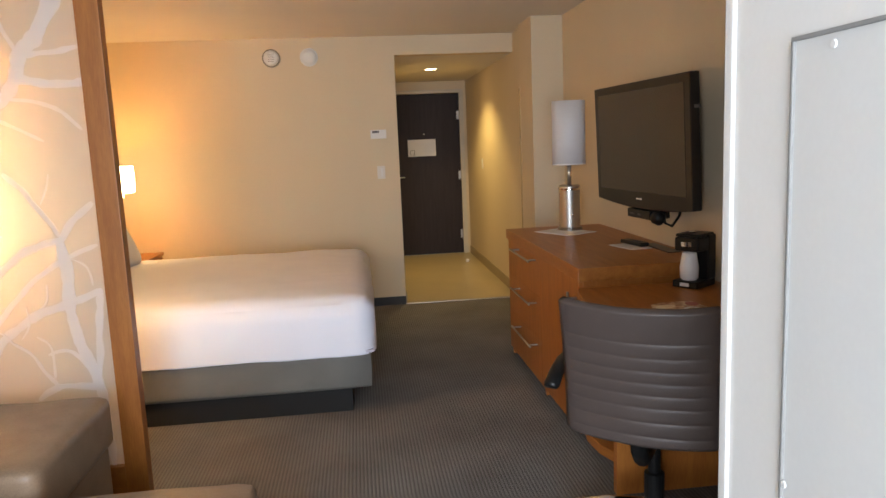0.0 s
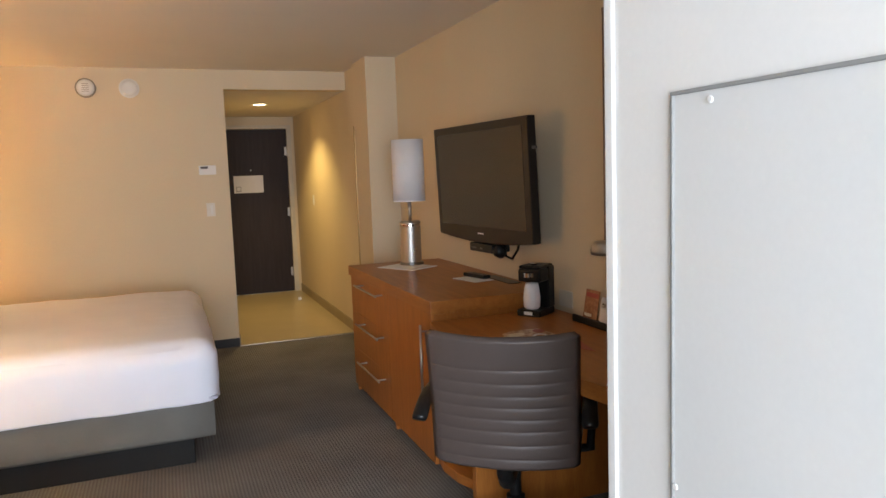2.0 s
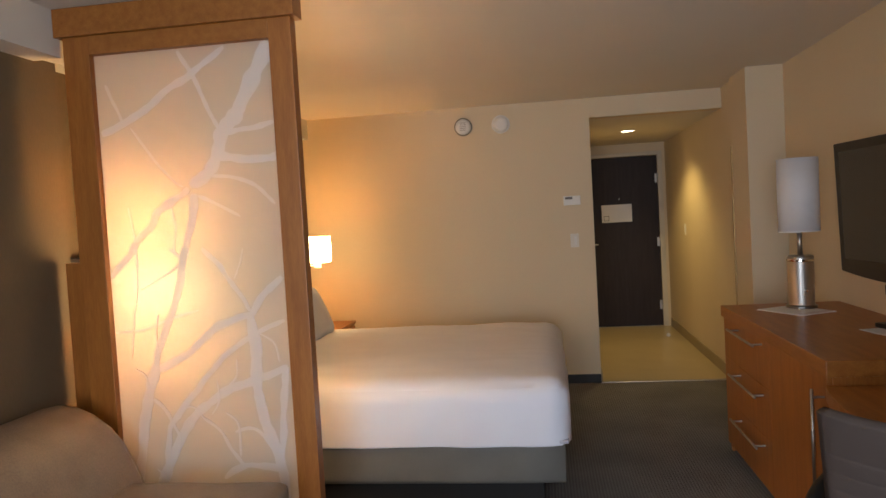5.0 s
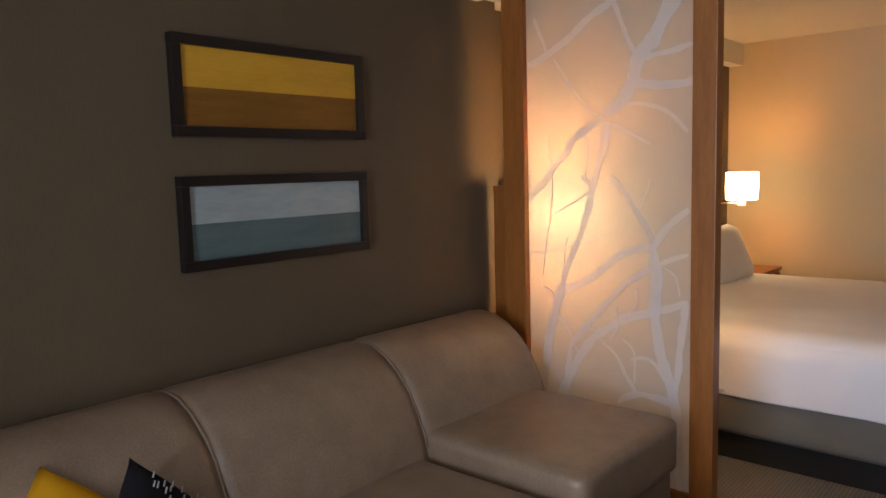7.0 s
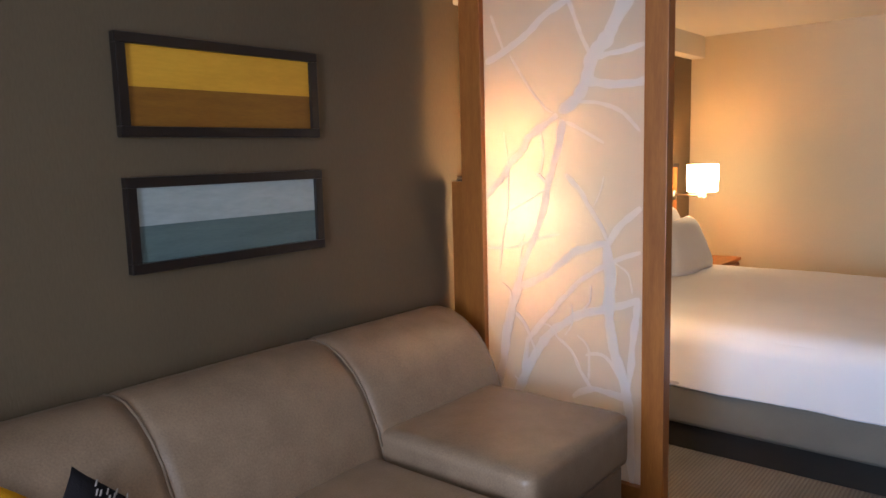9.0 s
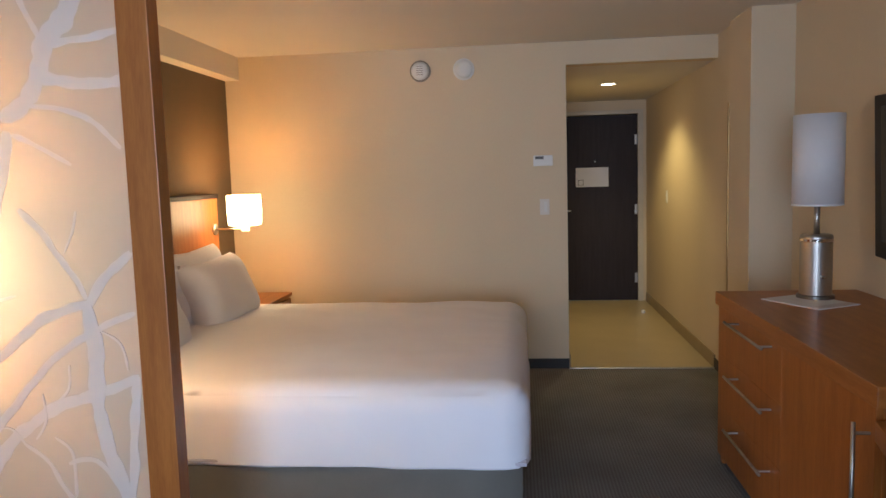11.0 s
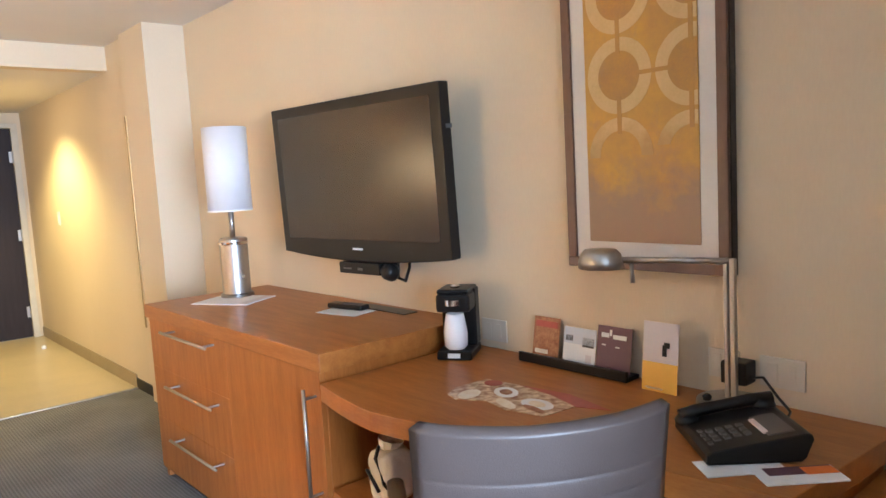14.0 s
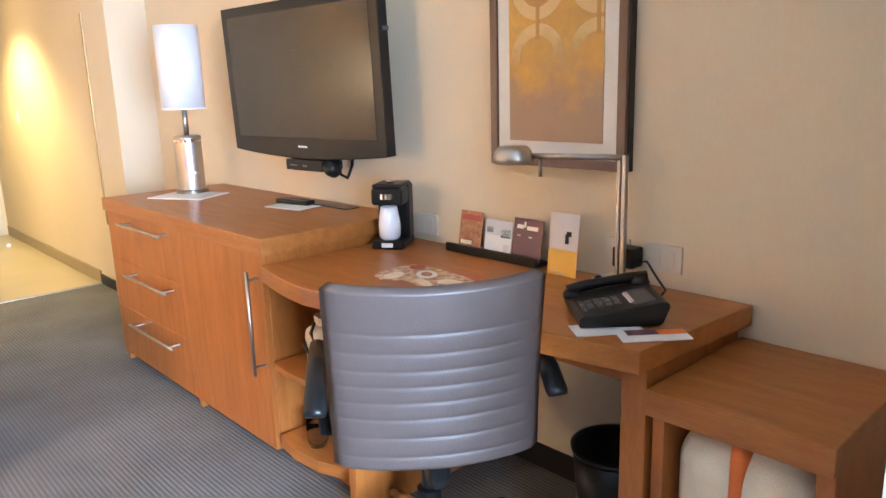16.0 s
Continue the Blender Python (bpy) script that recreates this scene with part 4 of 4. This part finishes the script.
# ---- art over the desk ----
def desk_art():
    y0, y1, z0, z1, x0 = -4.340, -3.812, 1.09, 2.12, 2.128
    o = thing("framed_picture", pose(2.15, -4.1, z0), "tall ochre abstract print of rings in a brown frame", "picture")
    w = 0.03
    for name, b in (("frame_rail", box(x0, 2.168, y0, y1, z0, z0 + w, 0.003)), ("frame_rail", box(x0, 2.168, y0, y1, z1 - w, z1, 0.003)),
                    ("frame_stile", box(x0 + 0.001, 2.168, y0, y0 + w, z0 + w, z1 - w, 0.003)), ("frame_stile", box(x0 + 0.001, 2.168, y1 - w, y1, z0 + w, z1 - w, 0.003))):
        part(name, b, BROWNFRAME, o)
    part("side_cheek", box(x0 + 0.012, 2.168, y0 - 0.004, y0, z0, z1, 0.001), BLACKFRAME, o, "black frame side")
    part("mat_board", box(2.139, 2.16, y0 + w, y1 - w, z0 + w, z1 - w), MATBOARD, o)
    a0, a1, b0, b1 = -4.258, -3.893, 1.17, 2.04
    pr = part("print", box(2.136, 2.14, a0, a1, b0, b1), OCHREART, o)
    def ring(cy, cz, r0, r1, material, name, x, floor_z=1.42):
        b = bmesh.new()
        n_ = 40
        vin = [b.verts.new((x, cy + r0 * math.cos(2 * math.pi * k / n_), cz + r0 * math.sin(2 * math.pi * k / n_))) for k in range(n_)] if r0 else None
        vout = [b.verts.new((x, cy + r1 * math.cos(2 * math.pi * k / n_), cz + r1 * math.sin(2 * math.pi * k / n_))) for k in range(n_)]
        if vin:
            for k in range(n_):
                b.faces.new((vin[k], vin[(k + 1) % n_], vout[(k + 1) % n_], vout[k]))
        else:
            b.faces.new(vout)
        r_ = bmesh.ops.extrude_face_region(b, geom=b.faces[:])
        for e in r_["geom"]:
            if isinstance(e, bmesh.types.BMVert):
                e.co.x -= 0.0012
        for co, no in (((0, a0 + 0.001, 0), (0, -1, 0)), ((0, a1 - 0.001, 0), (0, 1, 0)), ((0, 0, b1), (0, 0, 1)), ((0, 0, floor_z), (0, 0, -1))):
            bmesh.ops.bisect_plane(b, geom=b.verts[:] + b.edges[:] + b.faces[:], plane_co=co, plane_no=no, clear_outer=True)
        if b.faces:
            part(name, b, material, pr)
        else:
            b.free()

    for cz in (1.425, 1.651, 1.877):
        for cy in (-4.012, -4.240):
            low = 1.42 if cz < 1.5 else 1.2
            ring(cy, cz, 0.070, 0.108, CREAMRING, "ring", 2.1355, low + (0.025 if cy < -4.1 else 0))
            if cz > 1.5:
                ring(cy, cz, 0.0, 0.070, OCHREDISC, "disc", 2.1358, 1.20)
                part("bar", box(2.1335, 2.1347, cy - 0.007, cy + 0.007, cz - 0.165, cz - 0.055), OCHREDISC, pr)
        if cz > 1.5:
            part("bar", box(2.1335, 2.1347, -4.19, -4.065, cz - 0.006, cz + 0.006), OCHREDISC, pr)


desk_art()


# ---- things on the desk ----
def coffee_maker():
    o = thing("coffee_maker", pose(2.02, -3.395, 0.76, 0, 0, 34), "small black coffee maker holding a white mug", "coffee maker")
    part("base", box(-0.085, 0.075, -0.062, 0.062, 0, 0.032, 0.008, 3), BLACKPLASTIC, o, local=True)
    part("tower", box(0.012, 0.078, -0.062, 0.062, 0.03, 0.235, 0.01, 3), BLACKPLASTIC, o, local=True)
    part("brew_head", box(-0.075, 0.05, -0.06, 0.06, 0.165, 0.228, 0.014, 3), BLACKPLASTIC, o, local=True)
    lid = part("lid", box(-0.07, 0.07, -0.056, 0.056, 0.228, 0.243, 0.007, 2), BLACKPLASTIC, o, local=True)
    part("lid_knob", turned([(0.015, 0.24), (0.017, 0.25), (0.012, 0.255)], 16, pose(-0.02, 0, 0)), CHROME, lid, "chrome knob")
    part("head_band", turned([(0.0, 0.19), (0.03, 0.19), (0.03, 0.21), (0.0, 0.21)], 20, pose(-0.062, 0, 0), close=False), CHROME, o, "chrome band", local=True)
    part("switch", box(-0.088, -0.082, -0.022, 0.022, 0.009, 0.025, 0.001), PAPER, o, "pale switch label", local=True)
    part("mug", turned([(0.030, 0.034), (0.040, 0.045), (0.042, 0.09), (0.036, 0.13), (0.031, 0.158), (0.028, 0.158), (0.028, 0.14)], 32, pose(-0.045, 0, 0), close=False), CERAMIC, o, "white ceramic mug", local=True, smooth=True)


coffee_maker()


def leaflet(y0, y1, h, material, label, blocks, z0=0.775, x=2.122, tilt=10):
    """Upright card leaning back against the wall; blocks are (u0, u1, v0, v1, material) on its face."""
    o = thing("leaflet", pose(x, (y0 + y1) / 2, z0, 0, tilt, 0), label, "leaflet", "leaflets on the desk")
    w = (y1 - y0)
    part("card", box(0, 0.002, -abs(w) / 2, abs(w) / 2, 0, h, 0.0005), material, o, local=True)
    for u0, u1, v0, v1, m_ in blocks:
        # u runs from the dresser side to the bench side
        part("print_block", box(-0.0012, 0.0, abs(w) * (0.5 - u1), abs(w) * (0.5 - u0), h * v0, h * v1), m_, o, local=True)
    return o


leaflet(-3.755, -3.645, 0.135, BROWNPRINT, "brown leaflet with a food picture in a rack", ((0.08, 0.92, 0.75, 0.9, REDPRINT), (0.1, 0.6, 0.1, 0.2, CREAMPRINT)))
leaflet(-3.90, -3.775, 0.115, PAPER, "white leaflet with a pale blue sky picture", ((0, 1, 0.55, 1, SKYBLUE), (0.6, 0.95, 0.5, 0.75, GREYKEYS), (0.06, 0.3, 0.62, 0.78, GREYKEYS), (0.72, 0.9, 0.08, 0.3, LILAC)))
pl = leaflet(-4.03, -3.905, 0.135, PURPLE, "plum coloured leaflet with pale lettering", ((0.12, 0.34, 0.74, 0.84, PAPER), (0.36, 0.42, 0.78, 0.92, PAPER), (0.46, 0.84, 0.72, 0.82, PAPER), (0.15, 0.26, 0.55, 0.58, LILAC), (0.55, 0.66, 0.53, 0.56, LILAC)))
yc = leaflet(-4.215, -4.105, 0.195, LILAC, "standing lilac and yellow card with a small figure mark", ((0, 1, 0, 0.42, YELLOWCARD), (0.56, 0.68, 0.52, 0.68, BLACKPLASTIC), (0.60, 0.76, 0.64, 0.72, BLACKPLASTIC), (0.1, 0.6, 0.03, 0.06, PAPER)), z0=0.761, x=2.07, tilt=6)
rk = thing("leaflet_rack", pose(2.115, -3.83, 0.76), "low black plastic rack holding leaflets", "rack")
part("tray", box(2.085, 2.15, -4.045, -3.62, 0.761, 0.775, 0.003), BLACKPLASTIC, rk)
part("lip", box(2.082, 2.095, -4.046, -3.619, 0.761, 0.793, 0.004), BLACKPLASTIC, rk)


def menu():
    o = thing("breakfast_menu", pose(1.77, -3.87, 0.7605), "printed breakfast menu cut round plates of pastries", "menu")
    part("sheet", slab([(1.68, -3.71), (1.74, -3.68), (1.86, -3.69), (1.875, -3.80), (1.86, -3.95), (1.825, -4.06), (1.715, -4.045), (1.69, -3.93), (1.71, -3.84), (1.665, -3.76)], 0.7605, 0.7625), MAGPRINT, o)
    part("banner", slab([(1.86, -3.95), (1.875, -3.80), (1.90, -3.98), (1.86, -4.15), (1.825, -4.06)], 0.7607, 0.7622), REDPRINT, o, "dark red banner")
    for x, y, a, b_, rz, mt in ((1.72, -3.76, 0.045, 0.03, 20, CREAMPRINT), (1.80, -3.83, 0.05, 0.034, 60, PAPER), (1.775, -3.97, 0.055, 0.036, 80, PAPER), (1.80, -3.83, 0.026, 0.018, 60, BROWNPRINT),
                                (1.775, -3.97, 0.03, 0.018, 80, CREAMPRINT), (1.84, -3.74, 0.026, 0.03, 0, REDPRINT), (1.725, -3.90, 0.018, 0.05, -20, CREAMPRINT), (1.74, -3.99, 0.012, 0.045, -10, BROWNPRINT)):
        part("plate_print", turned([(1, 0), (1, 1)], 24, pose(x, y, 0.7622 + 0.0006 * (mt != PAPER) + 0.0003 * (mt == REDPRINT), 0, 0, rz) @ Matrix.Diagonal((a, b_, 0.0009, 1))), mt, o)


menu()


def desk_lamp():
    px, py = 2.09, -4.36
    o = thing("desk_lamp", pose(px, py, 0.76), "brushed steel desk lamp with a horizontal arm", "lamp")
    part("foot", turned([(0.085, 0), (0.088, 0.004), (0.086, 0.016), (0.03, 0.022)], 40, pose(px, py, 0.76)), STEEL, o)
    part("pole", box(px - 0.008, px + 0.008, py - 0.016, py - 0.002, 0.775, 1.145, 0.003), STEEL, o)
    part("pole", box(px - 0.008, px + 0.008, py + 0.002, py + 0.014, 0.775, 1.145, 0.003), STEEL, o)
    part("foot_knob", turned([(0.01, 0.02), (0.012, 0.03), (0.006, 0.036)], 14, pose(px - 0.05, py + 0.04, 0.76)), BLACKPLASTIC, o)
    hx, hy = 1.985, -4.04
    part("arm", tube([(px, py, 1.138), (hx + 0.01, hy - 0.03, 1.138)], 0.0085, 12), STEEL, o, smooth=True)
    h = part("head", turned([(0.0, 0.038), (0.04, 0.036), (0.05, 0.024), (0.056, 0.004), (0.056, -0.016), (0.053, -0.016), (0.051, 0.0)], 40, pose(hx, hy, 1.130) @ Matrix.Diagonal((1, 1.15, 1, 1)), close=False), STEEL, o, "round steel lamp head", smooth=True)
    part("lens", turned([(0.0, -0.008), (0.051, -0.008)], 32, pose(hx, hy, 1.130), close=False), PAPER, h)
    part("tilt_stick", tube([(hx + 0.03, hy - 0.08, 1.13), (hx + 0.025, hy - 0.085, 1.075)], [0.005, 0.007], 10), STEEL, o, smooth=True)


desk_lamp()


def telephone():
    o = thing("desk_telephone", pose(1.85, -4.495, 0.7605, 0, 0, -43) @ Matrix.Diagonal((1.0, 1.0, 0.94, 1)), "black desk telephone with grey keys and receiver", "telephone")
    b = bmesh.new()
    prof = [(-0.105, 0.004), (-0.105, 0.026), (-0.095, 0.034), (0.10, 0.068), (0.112, 0.066), (0.116, 0.054), (0.10, 0.012), (0.09, 0.004)]
    rows = [[b.verts.new((x, y, z)) for x, z in prof] for y in (-0.115, 0.115)]
    for k in range(len(prof)):
        b.faces.new((rows[0][k], rows[0][(k + 1) % len(prof)], rows[1][(k + 1) % len(prof)], rows[1][k]))
    b.faces.new(rows[0])
    b.faces.new(rows[1][::-1])
    bmesh.ops.bevel(b, geom=b.edges[:], offset=0.004, segments=2, profile=0.6, affect="EDGES")
    part("body", b, BLACKPLASTIC, o, local=True)
    slope = math.degrees(math.atan2(0.034, 0.195))

    def on_face(u, v, du, dv, h, material, name):
        bb = box(-du / 2, du / 2, -dv / 2, dv / 2, -0.002, h, 0.0012, 1)
        bb.transform(pose(-0.095 + u, v, 0.034 + u * 0.174, 0, -slope, 0))
        part(name, bb, material, o, local=True)

    for i in range(4):
        for j in range(3):
            on_face(0.03 + 0.022 * i, -0.01 - 0.024 * j, 0.014, 0.017, 0.004, GREYKEYS, "key")
    on_face(0.155, -0.035, 0.055, 0.11, 0.003, mat("grey_faceplate", (0.10, 0.09, 0.085), None, 0.5), "faceplate")
    on_face(0.128, -0.035, 0.012, 0.08, 0.0045, LILAC, "label_strip")
    for j in range(4):
        on_face(0.012, 0.0 - 0.024 * j, 0.010, 0.014, 0.004, GREYKEYS, "key")
    hs = [(-0.10, 0.082, 0.044), (-0.06, 0.084, 0.058), (0.0, 0.085, 0.068), (0.06, 0.084, 0.078), (0.11, 0.082, 0.080)]
    h = part("receiver", tube(hs, [0.018, 0.016, 0.014, 0.016, 0.019], 12), BLACKPLASTIC, o, local=True, smooth=True)
    part("earpiece", turned([(0.027, 0), (0.029, 0.012), (0.02, 0.03)], 18, pose(0.09, 0.082, 0.056)), BLACKPLASTIC, h, smooth=True)
    part("mouthpiece", turned([(0.027, 0), (0.029, 0.012), (0.02, 0.026)], 18, pose(-0.085, 0.082, 0.024)), BLACKPLASTIC, h, smooth=True)


telephone()
sheet("envelope", pose(1.74, -4.555, 0.7605, 0, 0, -38), 0.17, 0.08, PAPER, "white paper slip lying by the telephone", "paper")
e2 = sheet("postcard", pose(1.775, -4.66, 0.7605, 0, 0, -40), 0.165, 0.075, PAPER, "postcard with orange and plum print", "paper", 0.0035)
part("plum_print", box(-0.06, 0.08, 0.0, 0.036, 0.0036, 0.0042), PURPLE, e2, local=True)
part("orange_print", box(0.015, 0.08, -0.004, 0.03, 0.0043, 0.0048), ORANGE, e2, local=True)


# ---- sockets and cord ----
def socket(y0, y1, z0, z1, label):
    s = thing("wall_socket", pose(2.168, (y0 + y1) / 2, z0), label, "socket", "sockets over the desk")
    part("plate", box(2.163, 2.17, y0, y1, z0, z1, 0.002), SOCKETCREAM, s)
    for k in (0.3, 0.7):
        y = y0 + (y1 - y0) * k
        part("outlet", box(2.161, 2.163, y - 0.012, y + 0.012, (z0 + z1) / 2 - 0.025, (z0 + z1) / 2 + 0.025, 0.0008), SOCKETCREAM, s)


socket(-3.488, -3.365, 0.785, 0.865, "white double socket plate above the desk")
socket(-4.345, -4.258, 0.805, 0.885, "cream socket plate above the desk")
socket(-4.515, -4.40, 0.805, 0.885, "cream blank socket plate above the desk")
ad = thing("power_adapter", pose(2.13, -4.357, 0.82), "black power adapter plugged into the wall", "adapter")
part("block", box(2.10, 2.161, -4.393, -4.325, 0.812, 0.872, 0.006), BLACKPLASTIC, ad)
part("cord", tube([(2.13, -4.393, 0.83), (2.12, -4.43, 0.84), (2.11, -4.47, 0.80), (2.09, -4.51, 0.775), (2.04, -4.52, 0.766), (1.97, -4.53, 0.768), (1.93, -4.55, 0.80)], 0.0035, 8), BLACKPLASTIC, ad, "thin black cord", smooth=True)


# ---- cubby contents ----
bag = thing("gift_bag", pose(1.63, -3.47, 0.40), "crumpled cream bag with a dark tie in the cubby", "bag")
b = cushion(1.575, 1.69, -3.53, -3.42, 0.401, 0.545, 0.01, 16, 0.025, 0.02)
for v in b.verts:
    k = noise.noise(v.co * 24) * 0.016 + noise.noise(v.co * 60) * 0.005
    v.co += Vector((k, k * 0.7, k * 0.4 * (v.co.z > 0.45)))
part("sack", b, BLANKET, bag, smooth=True)
part("neck", turned([(0.018, 0), (0.035, 0.03), (0.042, 0.05), (0.02, 0.04)], 9, pose(1.625, -3.47, 0.535, 8, 12, 0)), BLANKET, bag)
for pts in ([(1.563, -3.50, 0.44), (1.557, -3.45, 0.50), (1.59, -3.412, 0.47), (1.60, -3.41, 0.42)], [(1.60, -3.535, 0.41), (1.568, -3.52, 0.47), (1.57, -3.48, 0.54), (1.60, -3.46, 0.565)]):
    part("tie", tube(pts, 0.006, 8), BLACKPLASTIC, bag, "dark ribbon", smooth=True)
gl = thing("drinking_glass", pose(1.575, -3.47, 0.115), "clear drinking glass on the lower shelf", "glass")
part("bowl", turned([(0.0, 0.0), (0.03, 0.001), (0.038, 0.03), (0.040, 0.06), (0.037, 0.1), (0.0355, 0.1), (0.038, 0.06), (0.036, 0.03), (0.028, 0.012), (0.0, 0.010)], 28, pose(1.575, -3.47, 0.1152), close=False), GLASS, gl, smooth=True)


# ---- office chair ----
def office_chair():
    o = thing("office_chair", pose(1.365, -4.352, 0, 0, 0, -34.6), "dark leather swivel office chair with a ribbed back", "chair")
    b = bmesh.new()
    nx, nz = 24, 150
    z0, z1 = 0.465, 0.928
    breaks = [0.465, 0.509, 0.557, 0.605, 0.646, 0.686, 0.726, 0.769, 0.816, 0.928]

    def puff(z):
        for lo, hi in zip(breaks, breaks[1:]):
            if z <= hi + 1e-9:
                f_ = (z - lo) / (hi - lo)
                return min(1.0, (max(0.0, 4 * f_ * (1 - f_))) ** 0.2)
        return 0

    grids = []
    for side in (-1, 1):
        g = []
        for i in range(nx + 1):
            s_ = 2 * i / nx - 1
            col = []
            for k in range(nz + 1):
                z = z0 + (z1 - z0) * k / nz
                f_ = (z - z0) / (z1 - z0)
                half = 0.250 + 0.008 * f_ - 0.02 * max(0, abs(f_ - 0.5) * 2 - 0.94) / 0.06
                edge = (max(0, 1 - s_ ** 8)) ** 0.5 * (1 if 0 < k < nz else 0.0)
                top = min(1, max(0, min(f_, 1 - f_)) / 0.03) ** 0.5
                th = (0.018 + 0.006 * puff(z)) * edge * top
                y = 0.05 * s_ * s_ - 0.05 * f_ + 0.012 * math.sin(math.pi * f_)
                zz = z + 0.012 * (s_ * s_) * f_ - 0.02 * (1 - f_) * 0 + 0.0015 * noise.noise(Vector((s_ * 3, z * 20, 1)))
                col.append(b.verts.new((s_ * half, y + side * th + 0.0, zz)))
            g.append(col)
        for i in range(nx):
            for k in range(nz):
                b.faces.new((g[i][k], g[i + 1][k], g[i + 1][k + 1], g[i][k + 1]))
    bmesh.ops.remove_doubles(b, verts=b.verts[:], dist=0.0004)
    part("backrest", b, LEATHER, o, "ribbed dark brown leather back", local=True, smooth=True)
    part("seat", cushion(-0.245, 0.245, 0.06, 0.50, 0.448, 0.512, 0.012, 14, 0.03), LEATHER, o, local=True, smooth=True)
    part("seat_pan", box(-0.2, 0.2, 0.14, 0.46, 0.42, 0.449, 0.006), BLACKPLASTIC, o, local=True)
    part("back_bracket", tube([(0, 0.26, 0.40), (0, 0.06, 0.40), (0, 0.02, 0.44), (0, 0.005, 0.60)], [0.03, 0.03, 0.028, 0.022], 10), BLACKPLASTIC, o, local=True, smooth=True)
    for s_ in (-1, 1):
        arm = part("arm", tube([(s_ * 0.20, 0.30, 0.43), (s_ * 0.275, 0.28, 0.45), (s_ * 0.285, 0.27, 0.60), (s_ * 0.28, 0.26, 0.685)], 0.018, 10), BLACKPLASTIC, o, local=True, smooth=True)
        part("armrest", tube([(s_ * 0.285, -0.010, 0.628), (s_ * 0.284, 0.0, 0.636), (s_ * 0.282, 0.06, 0.672), (s_ * 0.281, 0.12, 0.690), (s_ * 0.282, 0.30, 0.692)], [0.024, 0.028, 0.026, 0.024, 0.02], 12, 0.6, 2), BLACKPLASTIC, arm, smooth=True)
    part("gas_lift", turned([(0.035, 0.10), (0.035, 0.26), (0.022, 0.265), (0.022, 0.41)], 20, pose(0, 0.26, 0)), BLACKPLASTIC, o, local=True)
    part("hub", turned([(0.045, 0.075), (0.05, 0.08), (0.048, 0.12), (0.038, 0.125)], 24, pose(0, 0.26, 0)), CHROME, o, local=True)
    for k in range(5):
        a = math.radians(72 * k + 250)
        d_ = Vector((math.cos(a), math.sin(a), 0))
        c = Vector((0, 0.26, 0))
        leg = part("leg", tube([c + d_ * 0.03 + Vector((0, 0, 0.13)), c + d_ * 0.17 + Vector((0, 0, 0.115)), c + d_ * 0.30 + Vector((0, 0, 0.078))], [0.026, 0.021, 0.016], 12), CHROME, o, "polished chrome leg", local=True, smooth=True)
        wheel = turned([(0.012, -0.012), (0.026, -0.011), (0.028, 0.0), (0.026, 0.011), (0.012, 0.012)], 18, Matrix.Translation(c + d_ * 0.29 + Vector((0, 0, 0.03))) @ pose(0, 0, 0, 90, 0, math.degrees(a)))
        part("caster", wheel, BLACKPLASTIC, leg)


office_chair()


# ---- window behind the walk ----
w_ = thing("window_1", pose(-0.2, WY, WZ0), "wide daylit window in the end wall", "window", kind="structure")
for nm, bb in (("window_frame", box(WX0, WX0 + 0.06, WY - 0.1, WY - 0.04, WZ0, WZ1, 0.004)), ("window_frame", box(WX1 - 0.06, WX1, WY - 0.1, WY - 0.04, WZ0, WZ1, 0.004)),
               ("window_frame", box(WX0 + 0.06, WX1 - 0.06, WY - 0.1, WY - 0.04, WZ1 - 0.06, WZ1, 0.004)), ("window_sill", box(WX0 + 0.06, WX1 - 0.06, WY - 0.1, WY - 0.01, WZ0, WZ0 + 0.05, 0.004))):
    part(nm, bb, WHITE, w_)
